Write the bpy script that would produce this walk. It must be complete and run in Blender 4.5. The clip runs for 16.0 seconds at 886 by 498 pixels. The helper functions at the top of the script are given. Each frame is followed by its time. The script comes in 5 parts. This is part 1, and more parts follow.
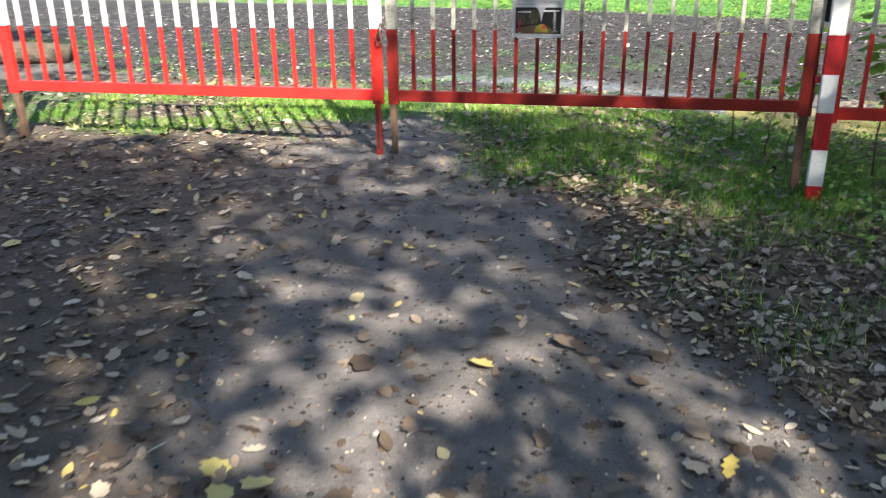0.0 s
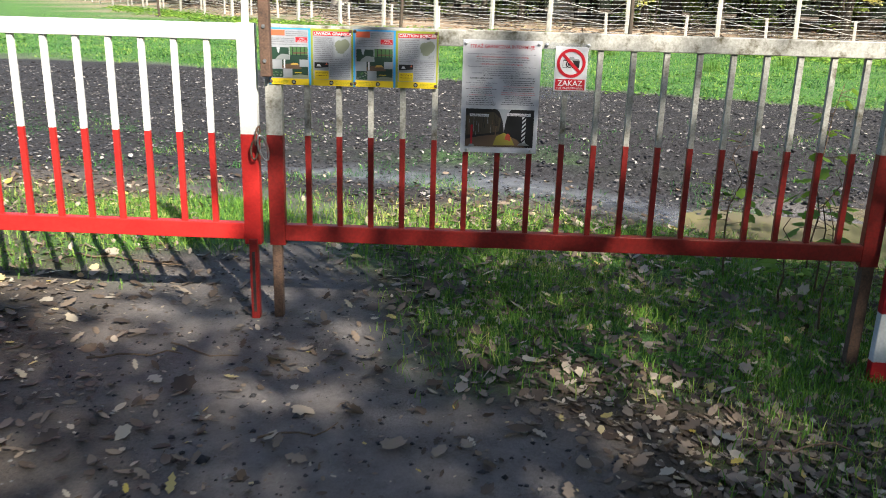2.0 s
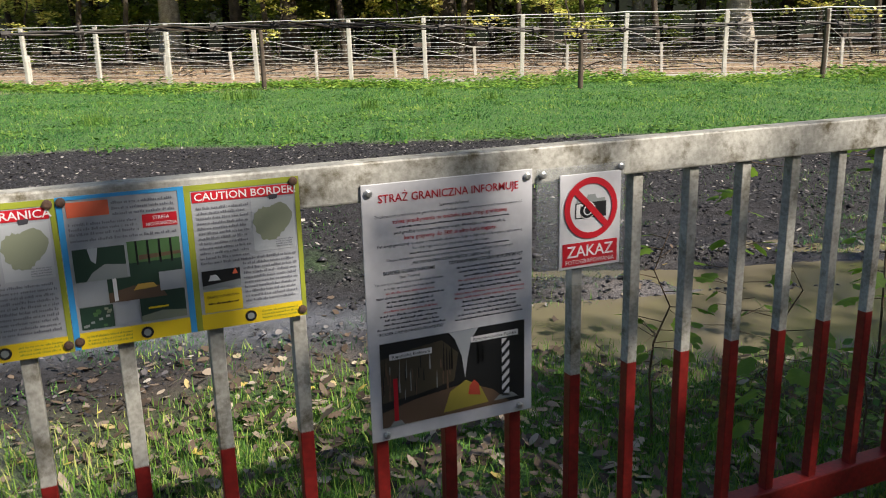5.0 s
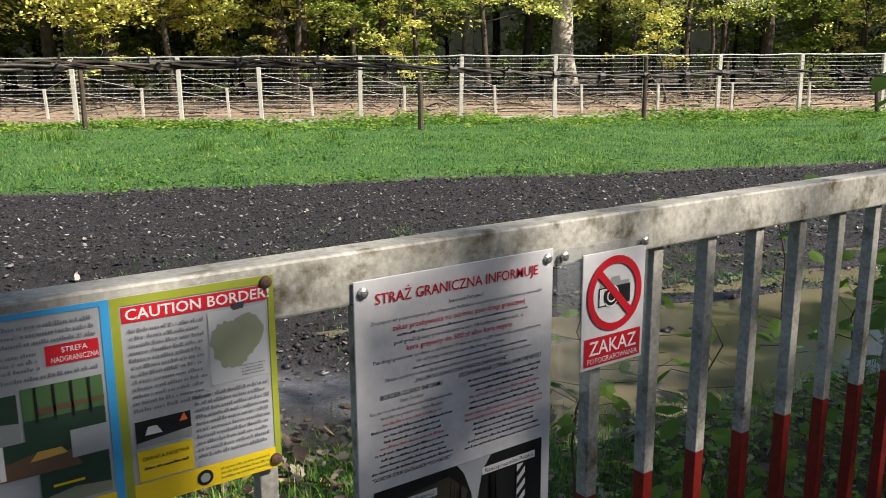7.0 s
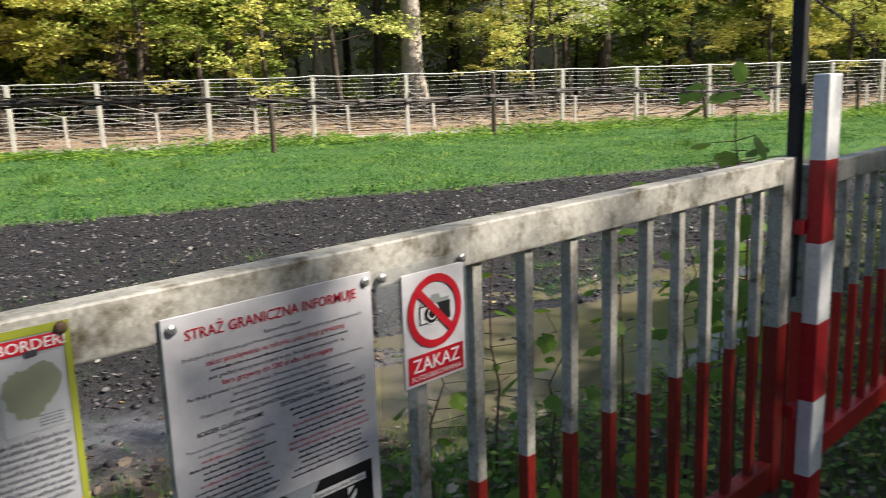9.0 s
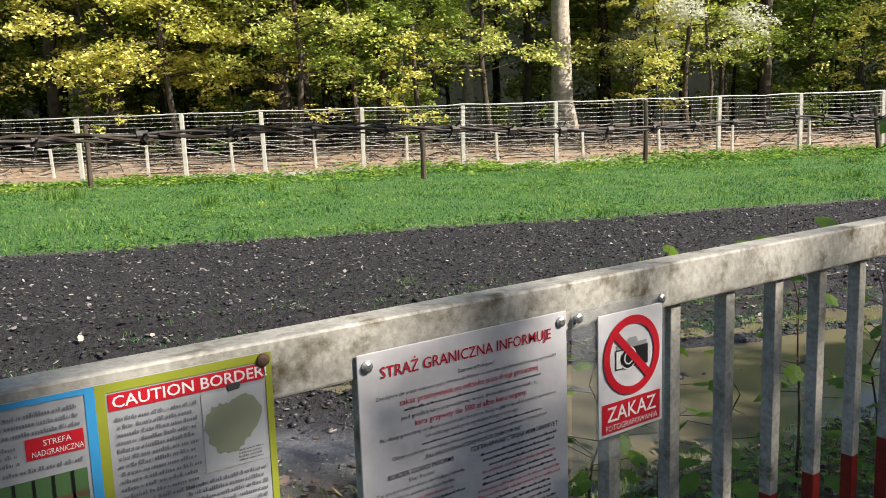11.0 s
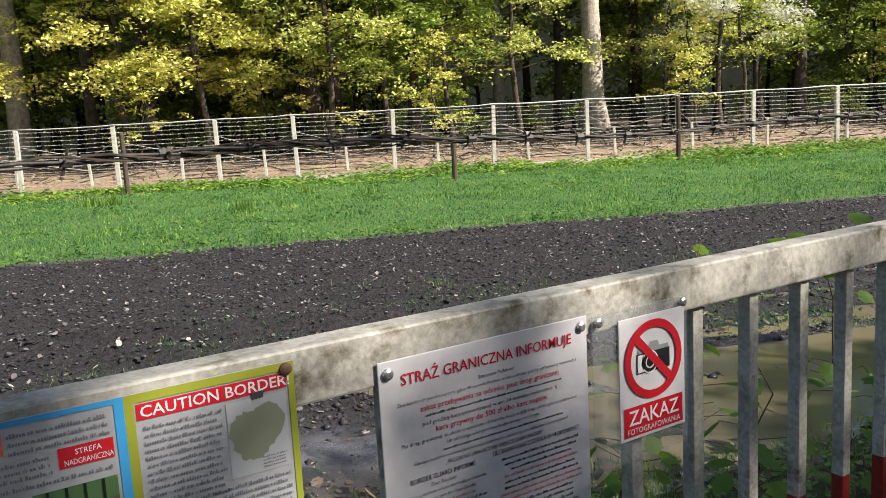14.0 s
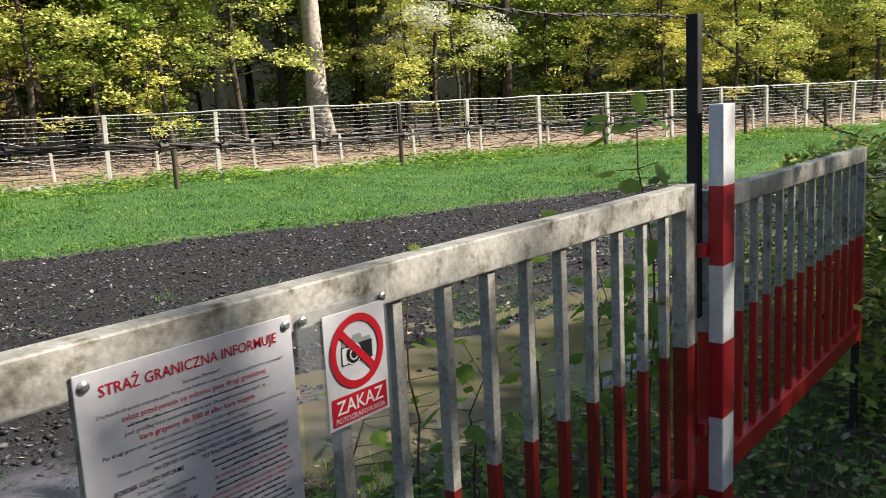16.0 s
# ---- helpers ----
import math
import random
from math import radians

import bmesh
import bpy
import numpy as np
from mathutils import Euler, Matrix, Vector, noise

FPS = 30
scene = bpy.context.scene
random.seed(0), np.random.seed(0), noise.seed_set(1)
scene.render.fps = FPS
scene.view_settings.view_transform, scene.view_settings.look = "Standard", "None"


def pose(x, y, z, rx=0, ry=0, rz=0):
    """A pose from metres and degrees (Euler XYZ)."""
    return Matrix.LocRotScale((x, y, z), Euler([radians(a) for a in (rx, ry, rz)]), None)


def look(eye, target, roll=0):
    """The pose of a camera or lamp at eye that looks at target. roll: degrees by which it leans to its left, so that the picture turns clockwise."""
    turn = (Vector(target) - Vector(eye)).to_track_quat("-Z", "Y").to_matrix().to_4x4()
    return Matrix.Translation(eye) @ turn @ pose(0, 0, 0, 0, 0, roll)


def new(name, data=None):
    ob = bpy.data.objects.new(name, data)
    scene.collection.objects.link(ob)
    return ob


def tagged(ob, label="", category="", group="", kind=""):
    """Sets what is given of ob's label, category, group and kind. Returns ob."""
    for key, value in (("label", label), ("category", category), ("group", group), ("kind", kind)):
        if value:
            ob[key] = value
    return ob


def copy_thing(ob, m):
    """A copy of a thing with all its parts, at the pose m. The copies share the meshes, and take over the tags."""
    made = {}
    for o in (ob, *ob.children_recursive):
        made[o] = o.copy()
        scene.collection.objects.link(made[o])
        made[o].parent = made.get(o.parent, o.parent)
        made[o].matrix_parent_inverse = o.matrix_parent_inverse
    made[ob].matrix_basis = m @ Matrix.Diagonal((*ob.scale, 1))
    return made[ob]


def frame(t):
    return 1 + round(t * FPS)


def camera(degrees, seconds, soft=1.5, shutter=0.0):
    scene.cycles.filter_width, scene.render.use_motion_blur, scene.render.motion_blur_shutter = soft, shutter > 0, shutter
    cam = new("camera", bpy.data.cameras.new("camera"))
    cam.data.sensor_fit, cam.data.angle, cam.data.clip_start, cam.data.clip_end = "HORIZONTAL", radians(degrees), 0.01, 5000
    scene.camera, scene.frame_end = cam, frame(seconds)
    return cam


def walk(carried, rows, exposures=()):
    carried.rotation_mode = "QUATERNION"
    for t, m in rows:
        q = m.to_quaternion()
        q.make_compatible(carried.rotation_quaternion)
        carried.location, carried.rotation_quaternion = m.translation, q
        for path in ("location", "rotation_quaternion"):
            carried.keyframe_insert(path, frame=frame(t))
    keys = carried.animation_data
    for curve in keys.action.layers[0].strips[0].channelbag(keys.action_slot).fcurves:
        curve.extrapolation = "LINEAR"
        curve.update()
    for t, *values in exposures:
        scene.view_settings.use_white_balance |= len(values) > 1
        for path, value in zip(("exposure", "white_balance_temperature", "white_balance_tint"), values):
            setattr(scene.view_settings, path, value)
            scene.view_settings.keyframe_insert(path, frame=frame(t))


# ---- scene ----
cam = camera(56.0, 16.0, soft=0.65, shutter=0.25)
PATH = [
    (0, (0.884, -0.37, 1.534), (0.473, 1.456, 0.827), -0.8),
    (0.5, (0.536, 0.154, 1.557), (0.388, 2.036, 0.897), 1.2),
    (1, (0.343, 0.588, 1.541), (0.265, 2.492, 0.933), 1.8),
    (1.5, (0.224, 1.149, 1.566), (0.084, 3.064, 1.006), -0.4),
    (2, (0.137, 1.656, 1.552), (0.073, 3.568, 0.97), 1.6),
    (2.5, (0.025, 2.085, 1.607), (0.111, 4.018, 1.101), 1.9),
    (3, (-0.01, 2.592, 1.569), (-0.013, 4.541, 1.119), 0.1),
    (3.5, (0.025, 3.049, 1.63), (0.118, 4.993, 1.169), 0.0),
    (4, (-0.044, 3.405, 1.592), (0.375, 5.303, 1.119), 1.1),
    (4.2, (-0.136, 3.554, 1.632), (0.383, 5.42, 1.134), 0.8),
    (6.3, (-0.481, 4.556, 1.629), (0.593, 6.18, 1.171), -0.2),
    (6.5, (-0.491, 4.567, 1.635), (0.625, 6.162, 1.177), 0.6),
    (7, (-0.437, 4.566, 1.638), (0.693, 6.161, 1.217), -0.4),
    (7.5, (-0.404, 4.561, 1.639), (0.744, 6.144, 1.217), -0.9),
    (8, (-0.401, 4.569, 1.638), (0.741, 6.156, 1.218), -1.4),
    (8.5, (-0.404, 4.543, 1.643), (0.771, 6.11, 1.236), -2.0),
    (9, (-0.392, 4.504, 1.65), (0.992, 5.895, 1.265), -2.0),
    (9.5, (-0.371, 4.506, 1.642), (1.178, 5.71, 1.256), -1.2),
    (10, (-0.376, 4.585, 1.647), (1.02, 5.974, 1.297), -0.8),
    (10.2, (-0.404, 4.62, 1.65), (0.865, 6.129, 1.316), -1.0),
    (12.3, (-0.397, 4.608, 1.653), (0.692, 6.259, 1.35), -2.3),
    (12.5, (-0.396, 4.61, 1.653), (0.697, 6.257, 1.346), -2.2),
    (13, (-0.386, 4.609, 1.652), (0.711, 6.252, 1.341), -2.1),
    (13.5, (-0.373, 4.605, 1.651), (0.721, 6.251, 1.345), -2.5),
    (14, (-0.395, 4.592, 1.665), (0.673, 6.255, 1.359), -3.2),
    (14.5, (-0.394, 4.559, 1.673), (0.76, 6.164, 1.369), -3.6),
    (15, (-0.373, 4.511, 1.665), (1.058, 5.871, 1.341), -2.7),
    (15.5, (-0.375, 4.506, 1.664), (1.202, 5.694, 1.341), -2.2),
    (16, (-0.401, 4.514, 1.664), (1.136, 5.752, 1.34), -3.0),
]
EXPOSURES = [(0.0, 2.2, 6700, 9), (1.0, 1.98, 6700, 9), (2.0, 1.5, 6500, 9), (3.0, 0.82, 6500, 9), (4.0, 0.85, 6600, 11), (7.0, 0.88, 6700, 12), (10.0, 1.02, 6700, 12), (12.5, 0.92, 6700, 12), (16.0, 1.02, 6700, 12)]
walk(cam, [(t, look(eye, target, roll)) for t, eye, target, roll in PATH], EXPOSURES)

# ---- world and sun ----
SUN_TO = Vector((0.414, -0.671, 0.616)).normalized()      # direction towards the sun
world = bpy.data.worlds.new("sky_world")
scene.world = world
world.use_nodes = True
wn = world.node_tree.nodes
sky = wn.new("ShaderNodeTexSky")
sky.sky_type, sky.sun_disc = "NISHITA", False
sky.sun_elevation = math.asin(SUN_TO.z)
sky.sun_rotation = math.atan2(SUN_TO.x, SUN_TO.y)
wn["Background"].inputs[1].default_value = 0.078
world.node_tree.links.new(sky.outputs[0], wn["Background"].inputs[0])
sun = new("sun", bpy.data.lights.new("sun", "SUN"))
sun.data.energy, sun.data.angle, sun.data.color = 5.0, radians(0.6), (1.0, 0.93, 0.82)
sun.matrix_world = look(SUN_TO * 60, (0, 0, 0))


# ---- materials ----
def nodes_of(m):
    return m.node_tree.nodes, m.node_tree.links


def surface(name, dark, light, scale=4.0, fine=60.0, rough=0.8, bump=0.3, metal=0.0, spots=None, spot_scale=2.0, spot_size=0.5, spec=0.4, bump_dist=0.01):
    """A two-scale mottled surface: dark to light, with fine grain, relief and an optional stain colour."""
    m = bpy.data.materials.new(name)
    m.use_nodes = True
    n, l = nodes_of(m)
    bsdf = n["Principled BSDF"]
    geo = n.new("ShaderNodeNewGeometry")
    big = n.new("ShaderNodeTexNoise")
    big.inputs["Scale"].default_value, big.inputs["Detail"].default_value = scale, 6
    small = n.new("ShaderNodeTexNoise")
    small.inputs["Scale"].default_value, small.inputs["Detail"].default_value = fine, 4
    l.new(geo.outputs["Position"], big.inputs["Vector"])
    l.new(geo.outputs["Position"], small.inputs["Vector"])
    add = n.new("ShaderNodeMath")
    add.operation = "MULTIPLY_ADD"
    add.inputs[1].default_value = 0.5
    l.new(small.outputs[0], add.inputs[0])
    half = n.new("ShaderNodeMath")
    half.operation = "MULTIPLY"
    half.inputs[1].default_value = 0.5
    l.new(big.outputs[0], half.inputs[0])
    l.new(half.outputs[0], add.inputs[2])
    ramp = n.new("ShaderNodeValToRGB")
    ramp.color_ramp.elements[0].position, ramp.color_ramp.elements[0].color = 0.36, (*dark, 1)
    ramp.color_ramp.elements[1].position, ramp.color_ramp.elements[1].color = 0.64, (*light, 1)
    l.new(add.outputs[0], ramp.inputs[0])
    colour = ramp.outputs[0]
    if spots:
        st = n.new("ShaderNodeTexNoise")
        st.inputs["Scale"].default_value, st.inputs["Detail"].default_value, st.inputs["Roughness"].default_value = spot_scale, 8, 0.7
        l.new(geo.outputs["Position"], st.inputs["Vector"])
        sr = n.new("ShaderNodeValToRGB")
        sr.color_ramp.elements[0].position, sr.color_ramp.elements[1].position = spot_size, spot_size + 0.16
        l.new(st.outputs[0], sr.inputs[0])
        mix = n.new("ShaderNodeMix")
        mix.data_type = "RGBA"
        mix.inputs["B"].default_value = (*spots, 1)
        l.new(sr.outputs[0], mix.inputs["Factor"])
        l.new(colour, mix.inputs["A"])
        colour = mix.outputs["Result"]
    l.new(colour, bsdf.inputs["Base Color"])
    bsdf.inputs["Roughness"].default_value, bsdf.inputs["Metallic"].default_value = rough, metal
    bsdf.inputs["Specular IOR Level"].default_value = spec
    bp = n.new("ShaderNodeBump")
    bp.inputs["Strength"].default_value, bp.inputs["Distance"].default_value = bump, bump_dist
    l.new(add.outputs[0], bp.inputs["Height"])
    l.new(bp.outputs[0], bsdf.inputs["Normal"])
    return m


def plain(name, colour, rough=0.5, metal=0.0):
    m = bpy.data.materials.new(name)
    m.use_nodes = True
    b = m.node_tree.nodes["Principled BSDF"]
    b.inputs["Base Color"].default_value, b.inputs["Roughness"].default_value, b.inputs["Metallic"].default_value = (*colour, 1), rough, metal
    return m


def leaf_material(name, stops, translucency=0.45, rough=0.55, patches=0.0, each=False):
    """Leaves whose colour varies from leaf to leaf; light shines through them."""
    m = bpy.data.materials.new(name)
    m.use_nodes = True
    n, l = nodes_of(m)
    geo = n.new("ShaderNodeNewGeometry")
    info = n.new("ShaderNodeObjectInfo")
    mixv = n.new("ShaderNodeMath")
    mixv.operation = "MULTIPLY_ADD"
    mixv.inputs[1].default_value = 0.3
    l.new(info.outputs["Random"], mixv.inputs[0])
    sc = n.new("ShaderNodeMath")
    sc.operation = "MULTIPLY"
    sc.inputs[1].default_value = 0.7
    l.new(geo.outputs["Random Per Island"], sc.inputs[0])
    l.new(sc.outputs[0], mixv.inputs[2])
    ramp = n.new("ShaderNodeValToRGB")
    els = ramp.color_ramp.elements
    while len(els) < len(stops):
        els.new(0.5)
    for k, (p, c) in enumerate(stops):
        els[k].position, els[k].color = p, (*c, 1)
    if each:                                   # every leaf for itself, whatever the object
        tot = n.new("ShaderNodeMath")
        tot.operation = "ADD"
        l.new(info.outputs["Random"], tot.inputs[0])
        l.new(geo.outputs["Random Per Island"], tot.inputs[1])
        mixv = n.new("ShaderNodeMath")
        mixv.operation = "FRACT"
        l.new(tot.outputs[0], mixv.inputs[0])
    value = mixv.outputs[0]
    if patches:
        pn = n.new("ShaderNodeTexNoise")
        pn.inputs["Scale"].default_value, pn.inputs["Detail"].default_value = 0.9, 5
        l.new(geo.outputs["Position"], pn.inputs["Vector"])
        sh = n.new("ShaderNodeMapRange")
        sh.inputs[1].default_value, sh.inputs[2].default_value = 0.3, 0.7
        sh.inputs[3].default_value, sh.inputs[4].default_value = -patches, patches
        l.new(pn.outputs[0], sh.inputs[0])
        ad = n.new("ShaderNodeMath")
        ad.operation = "ADD"
        l.new(mixv.outputs[0], ad.inputs[0])
        l.new(sh.outputs[0], ad.inputs[1])
        value = ad.outputs[0]
    l.new(value, ramp.inputs[0])
    bsdf = n["Principled BSDF"]
    bsdf.inputs["Roughness"].default_value = rough
    bsdf.inputs["Specular IOR Level"].default_value = 0.35
    l.new(ramp.outputs[0], bsdf.inputs["Base Color"])
    tr = n.new("ShaderNodeBsdfTranslucent")
    l.new(ramp.outputs[0], tr.inputs["Color"])
    mx = n.new("ShaderNodeMixShader")
    mx.inputs[0].default_value = translucency
    l.new(bsdf.outputs[0], mx.inputs[1])
    l.new(tr.outputs[0], mx.inputs[2])
    l.new(mx.outputs[0], n["Material Output"].inputs["Surface"])
    return m


# right leaf's paint: weathered, and darkened further for the shade it stands in
WHITE_PAINT = surface("white_gate_paint", (0.23, 0.222, 0.195), (0.45, 0.44, 0.40), 14, 110, 0.5, 0.35, spots=(0.085, 0.072, 0.04), spot_scale=17, spot_size=0.52, bump_dist=0.004)
# the same white with sunlight put into the colour, for the left leaf
SUNLIT_WHITE = surface("sunlit_white_paint", (0.62, 0.62, 0.60), (0.78, 0.78, 0.76), 7, 90, 0.45, 0.2, spots=(0.40, 0.38, 0.33), spot_scale=9, spot_size=0.62, bump_dist=0.004)
RED_PAINT = surface("red_gate_paint", (0.13, 0.010, 0.008), (0.25, 0.017, 0.014), 6, 80, 0.42, 0.2, spots=(0.16, 0.03, 0.02), spot_scale=10, spot_size=0.62, bump_dist=0.004)
# the same red, brightened as if lit by the sun
SUNLIT_RED = surface("sunlit_red_paint", (0.33, 0.014, 0.013), (0.48, 0.024, 0.02), 6, 80, 0.42, 0.2, bump_dist=0.004)
POLE_WHITE = surface("pole_white_paint", (0.55, 0.56, 0.57), (0.72, 0.73, 0.74), 8, 70, 0.5, 0.3, spots=(0.22, 0.19, 0.15), spot_scale=16, spot_size=0.63, bump_dist=0.004)
POLE_RED = surface("pole_red_paint", (0.33, 0.012, 0.018), (0.46, 0.02, 0.026), 8, 70, 0.45, 0.3, spots=(0.12, 0.02, 0.02), spot_scale=16, spot_size=0.66, bump_dist=0.004)
RUST = surface("rusty_steel", (0.045, 0.028, 0.02), (0.13, 0.075, 0.05), 14, 120, 0.8, 0.4, bump_dist=0.004)
DARK_STEEL = surface("dark_weathered_steel", (0.012, 0.011, 0.011), (0.035, 0.03, 0.028), 12, 120, 0.7, 0.4, bump_dist=0.004)
ZINC = surface("zinc_steel", (0.40, 0.40, 0.40), (0.6, 0.6, 0.6), 60, 300, 0.35, 0.2, metal=0.9, bump_dist=0.002)
WIRE = surface("barbed_wire_steel", (0.03, 0.03, 0.03), (0.10, 0.09, 0.08), 80, 300, 0.6, 0.2, metal=0.4, bump_dist=0.002)
FENCE_WIRE = surface("weathered_fence_wire", (0.42, 0.41, 0.39), (0.62, 0.61, 0.58), 10, 80, 0.55, 0.2, metal=0.2, bump_dist=0.002)
CONCRETE = surface("pale_concrete_post", (0.38, 0.355, 0.31), (0.62, 0.59, 0.53), 3, 40, 0.85, 0.5, spots=(0.25, 0.24, 0.19), spot_scale=4, spot_size=0.6)
OLD_WOOD = surface("grey_brown_wood", (0.035, 0.026, 0.02), (0.10, 0.075, 0.055), 6, 60, 0.9, 0.6)
BARK = surface("grey_bark", (0.16, 0.135, 0.11), (0.44, 0.39, 0.33), 5, 26, 0.95, 1.0, spots=(0.08, 0.09, 0.04), spot_scale=3, spot_size=0.6, bump_dist=0.05)
# bark lightened to carry the sun that the crowns keep off the trunk
SUNLIT_BARK = surface("sunlit_oak_bark", (0.24, 0.20, 0.165), (0.60, 0.54, 0.46), 5, 22, 0.95, 1.0, spots=(0.16, 0.15, 0.09), spot_scale=3, spot_size=0.62, bump_dist=0.05)
DARK_BARK = surface("dark_bark", (0.03, 0.024, 0.018), (0.10, 0.08, 0.06), 5, 26, 0.95, 1.0, bump_dist=0.04)
TWIG = surface("brown_twig", (0.06, 0.04, 0.025), (0.16, 0.11, 0.07), 20, 120, 0.9, 0.3)


# ---- mesh helpers ----
def mesh_object(name, verts, faces, mats, parent=None, slots=None, smooth=False, label=""):
    me = bpy.data.meshes.new(name)
    me.from_pydata([tuple(v) for v in verts], [], faces)
    for m in (mats if isinstance(mats, (list, tuple)) else [mats]):
        me.materials.append(m)
    if slots is not None:
        me.polygons.foreach_set("material_index", slots)
    if smooth:
        me.polygons.foreach_set("use_smooth", [True] * len(me.polygons))
    me.update()
    ob = new(name, me)
    if parent is not None:
        ob.parent = parent
    if label:
        ob["label"] = label
    return ob


def part(name, bm, material, parent, label=""):
    """Links a bmesh as one mesh object under a thing or a part."""
    me = bpy.data.meshes.new(name)
    bm.to_mesh(me)
    bm.free()
    for m in (material if isinstance(material, (list, tuple)) else [material]):
        me.materials.append(m)
    ob = new(name, me)
    if parent is not None:
        ob.parent = parent
    if label:
        ob["label"] = label
    return ob


def raw(name, co, quads, material, smooth=False):
    """A large mesh out of numpy arrays: co (n, 3), quads or triangles (m, k)."""
    me = bpy.data.meshes.new(name)
    co = np.ascontiguousarray(co, dtype=np.float32)
    quads = np.ascontiguousarray(quads, dtype=np.int32)
    k = quads.shape[1]
    me.vertices.add(len(co))
    me.vertices.foreach_set("co", co.ravel())
    me.loops.add(quads.size)
    me.loops.foreach_set("vertex_index", quads.ravel())
    me.polygons.add(len(quads))
    me.polygons.foreach_set("loop_start", np.arange(0, quads.size, k, dtype=np.int32))
    if smooth:
        me.polygons.foreach_set("use_smooth", np.ones(len(quads), dtype=bool))
    me.materials.append(material)
    me.update(calc_edges=True)
    me.validate()
    return me


def box(x0, x1, y0, y1, z0, z1, bevel=0.003, cuts=()):
    """A bevelled box; cuts: heights at which it is divided."""
    bm = bmesh.new()
    bmesh.ops.create_cube(bm, size=1)
    bmesh.ops.scale(bm, vec=(x1 - x0, y1 - y0, z1 - z0), verts=bm.verts)
    bmesh.ops.translate(bm, vec=((x0 + x1) / 2, (y0 + y1) / 2, (z0 + z1) / 2), verts=bm.verts)
    if bevel:
        bmesh.ops.bevel(bm, geom=bm.edges[:], offset=bevel, segments=2, affect="EDGES", profile=0.5)
    for c in cuts:
        bmesh.ops.bisect_plane(bm, geom=bm.verts[:] + bm.edges[:] + bm.faces[:], plane_co=(0, 0, c), plane_no=(0, 0, 1))
    return bm


def slot_by_height(bm, limits):
    """Material slots by height: the slot number is how many limits lie below the face."""
    for f in bm.faces:
        z = f.calc_center_median().z
        f.material_index = sum(z > c for c in limits)
    return bm


def tube(points, radii, sides=8, cap=True):
    """Verts and faces of a tapered tube along points."""
    verts, faces = [], []
    pts = [Vector(p) for p in points]
    for k, p in enumerate(pts):
        d = (pts[min(k + 1, len(pts) - 1)] - pts[max(k - 1, 0)]).normalized()
        a = (Vector((0, 0, 1)).cross(d) if abs(d.z) < 0.9 else Vector((0, 1, 0)).cross(d)).normalized()
        b = d.cross(a)
        for s in range(sides):
            t = 2 * math.pi * s / sides
            verts.append(p + (a * math.cos(t) + b * math.sin(t)) * radii[k])
    for k in range(len(pts) - 1):
        for s in range(sides):
            s2 = (s + 1) % sides
            faces.append((k * sides + s, k * sides + s2, (k + 1) * sides + s2, (k + 1) * sides + s))
    if cap:
        faces.append(tuple(range(sides))[::-1])
        faces.append(tuple(range((len(pts) - 1) * sides, len(pts) * sides)))
    return verts, faces


def joined(pieces):
    verts, faces = [], []
    for v, f in pieces:
        o = len(verts)
        verts += v
        faces += [tuple(i + o for i in q) for q in f]
    return verts, faces


def smoothstep(v, a, b):
    t = np.clip((v - a) / (b - a), 0, 1)
    return t * t * (3 - 2 * t)


# ---- lie of the land ----
FENCE = [(-60.0, 125.0), (-45.0, 95.0), (-29.0, 68.0), (-13.0, 46.0), (3.0, 33.3), (13.0, 28.0), (40.0, 14.5), (75.0, -3.0), (120.0, -26.0)]
FX, FY = np.array([p[0] for p in FENCE]), np.array([p[1] for p in FENCE])


def fence_y(x):
    return np.interp(x, FX, FY)


def track_far(x):
    """The far edge of the dark track."""
    return np.where(x > 0, 17.8 - 0.40 * x, 17.8 - 0.24 * x)


def track_near(x):
    return np.interp(x, [-12, -3.4, -1, 0.5, 2, 4, 7, 14], [9.6, 8.6, 7.9, 8.2, 8.6, 8.7, 7.6, 5.6])


def path_edge(y):
    """The right-hand edge of the trodden path, for y up to the gate."""
    return np.interp(y, [-3, 1.8, 2.6, 3.0, 3.7, 4.4, 5.0, 5.5], [1.6, 1.5, 1.4, 1.1, 0.65, 0.3, -0.1, -0.7])


def wave(x, y, f, seed=0.0):
    """Cheap smooth noise, about -1 to 1, for arrays."""
    return (np.sin(x * f + 1.7 * np.sin(y * f * 0.73 + seed) + seed) + np.sin(y * f * 1.13 + 1.3 * np.sin(x * f * 0.81 + 2 * seed) + 3 * seed)
            + 0.5 * np.sin((x + y) * f * 2.1 + seed * 5) + 0.5 * np.sin((x - y) * f * 2.37 + seed * 7)) / 3.0


WATER_Z = -0.155


MUD_X, MUD_Y = (-2.6, -1.5, 0.0, 1.5, 2.1, 3.0, 6.0), (9.1, 9.0, 8.95, 8.5, 8.1, 7.9, 7.7)


def mud(x, y):
    """Wet churned mud that leads to the puddle."""
    d = y - np.interp(x, MUD_X, MUD_Y) + 0.16 * wave(x, y, 2.9, 0.8)
    wide = 0.30 + 0.12 * wave(x, y, 1.6, 1.9) + 0.25 * smoothstep(x, 1.0, 2.4)
    return np.exp(-(d / wide) ** 2) * smoothstep(x, -2.2, -1.2) * (1 - smoothstep(x, 6.5, 8.5))


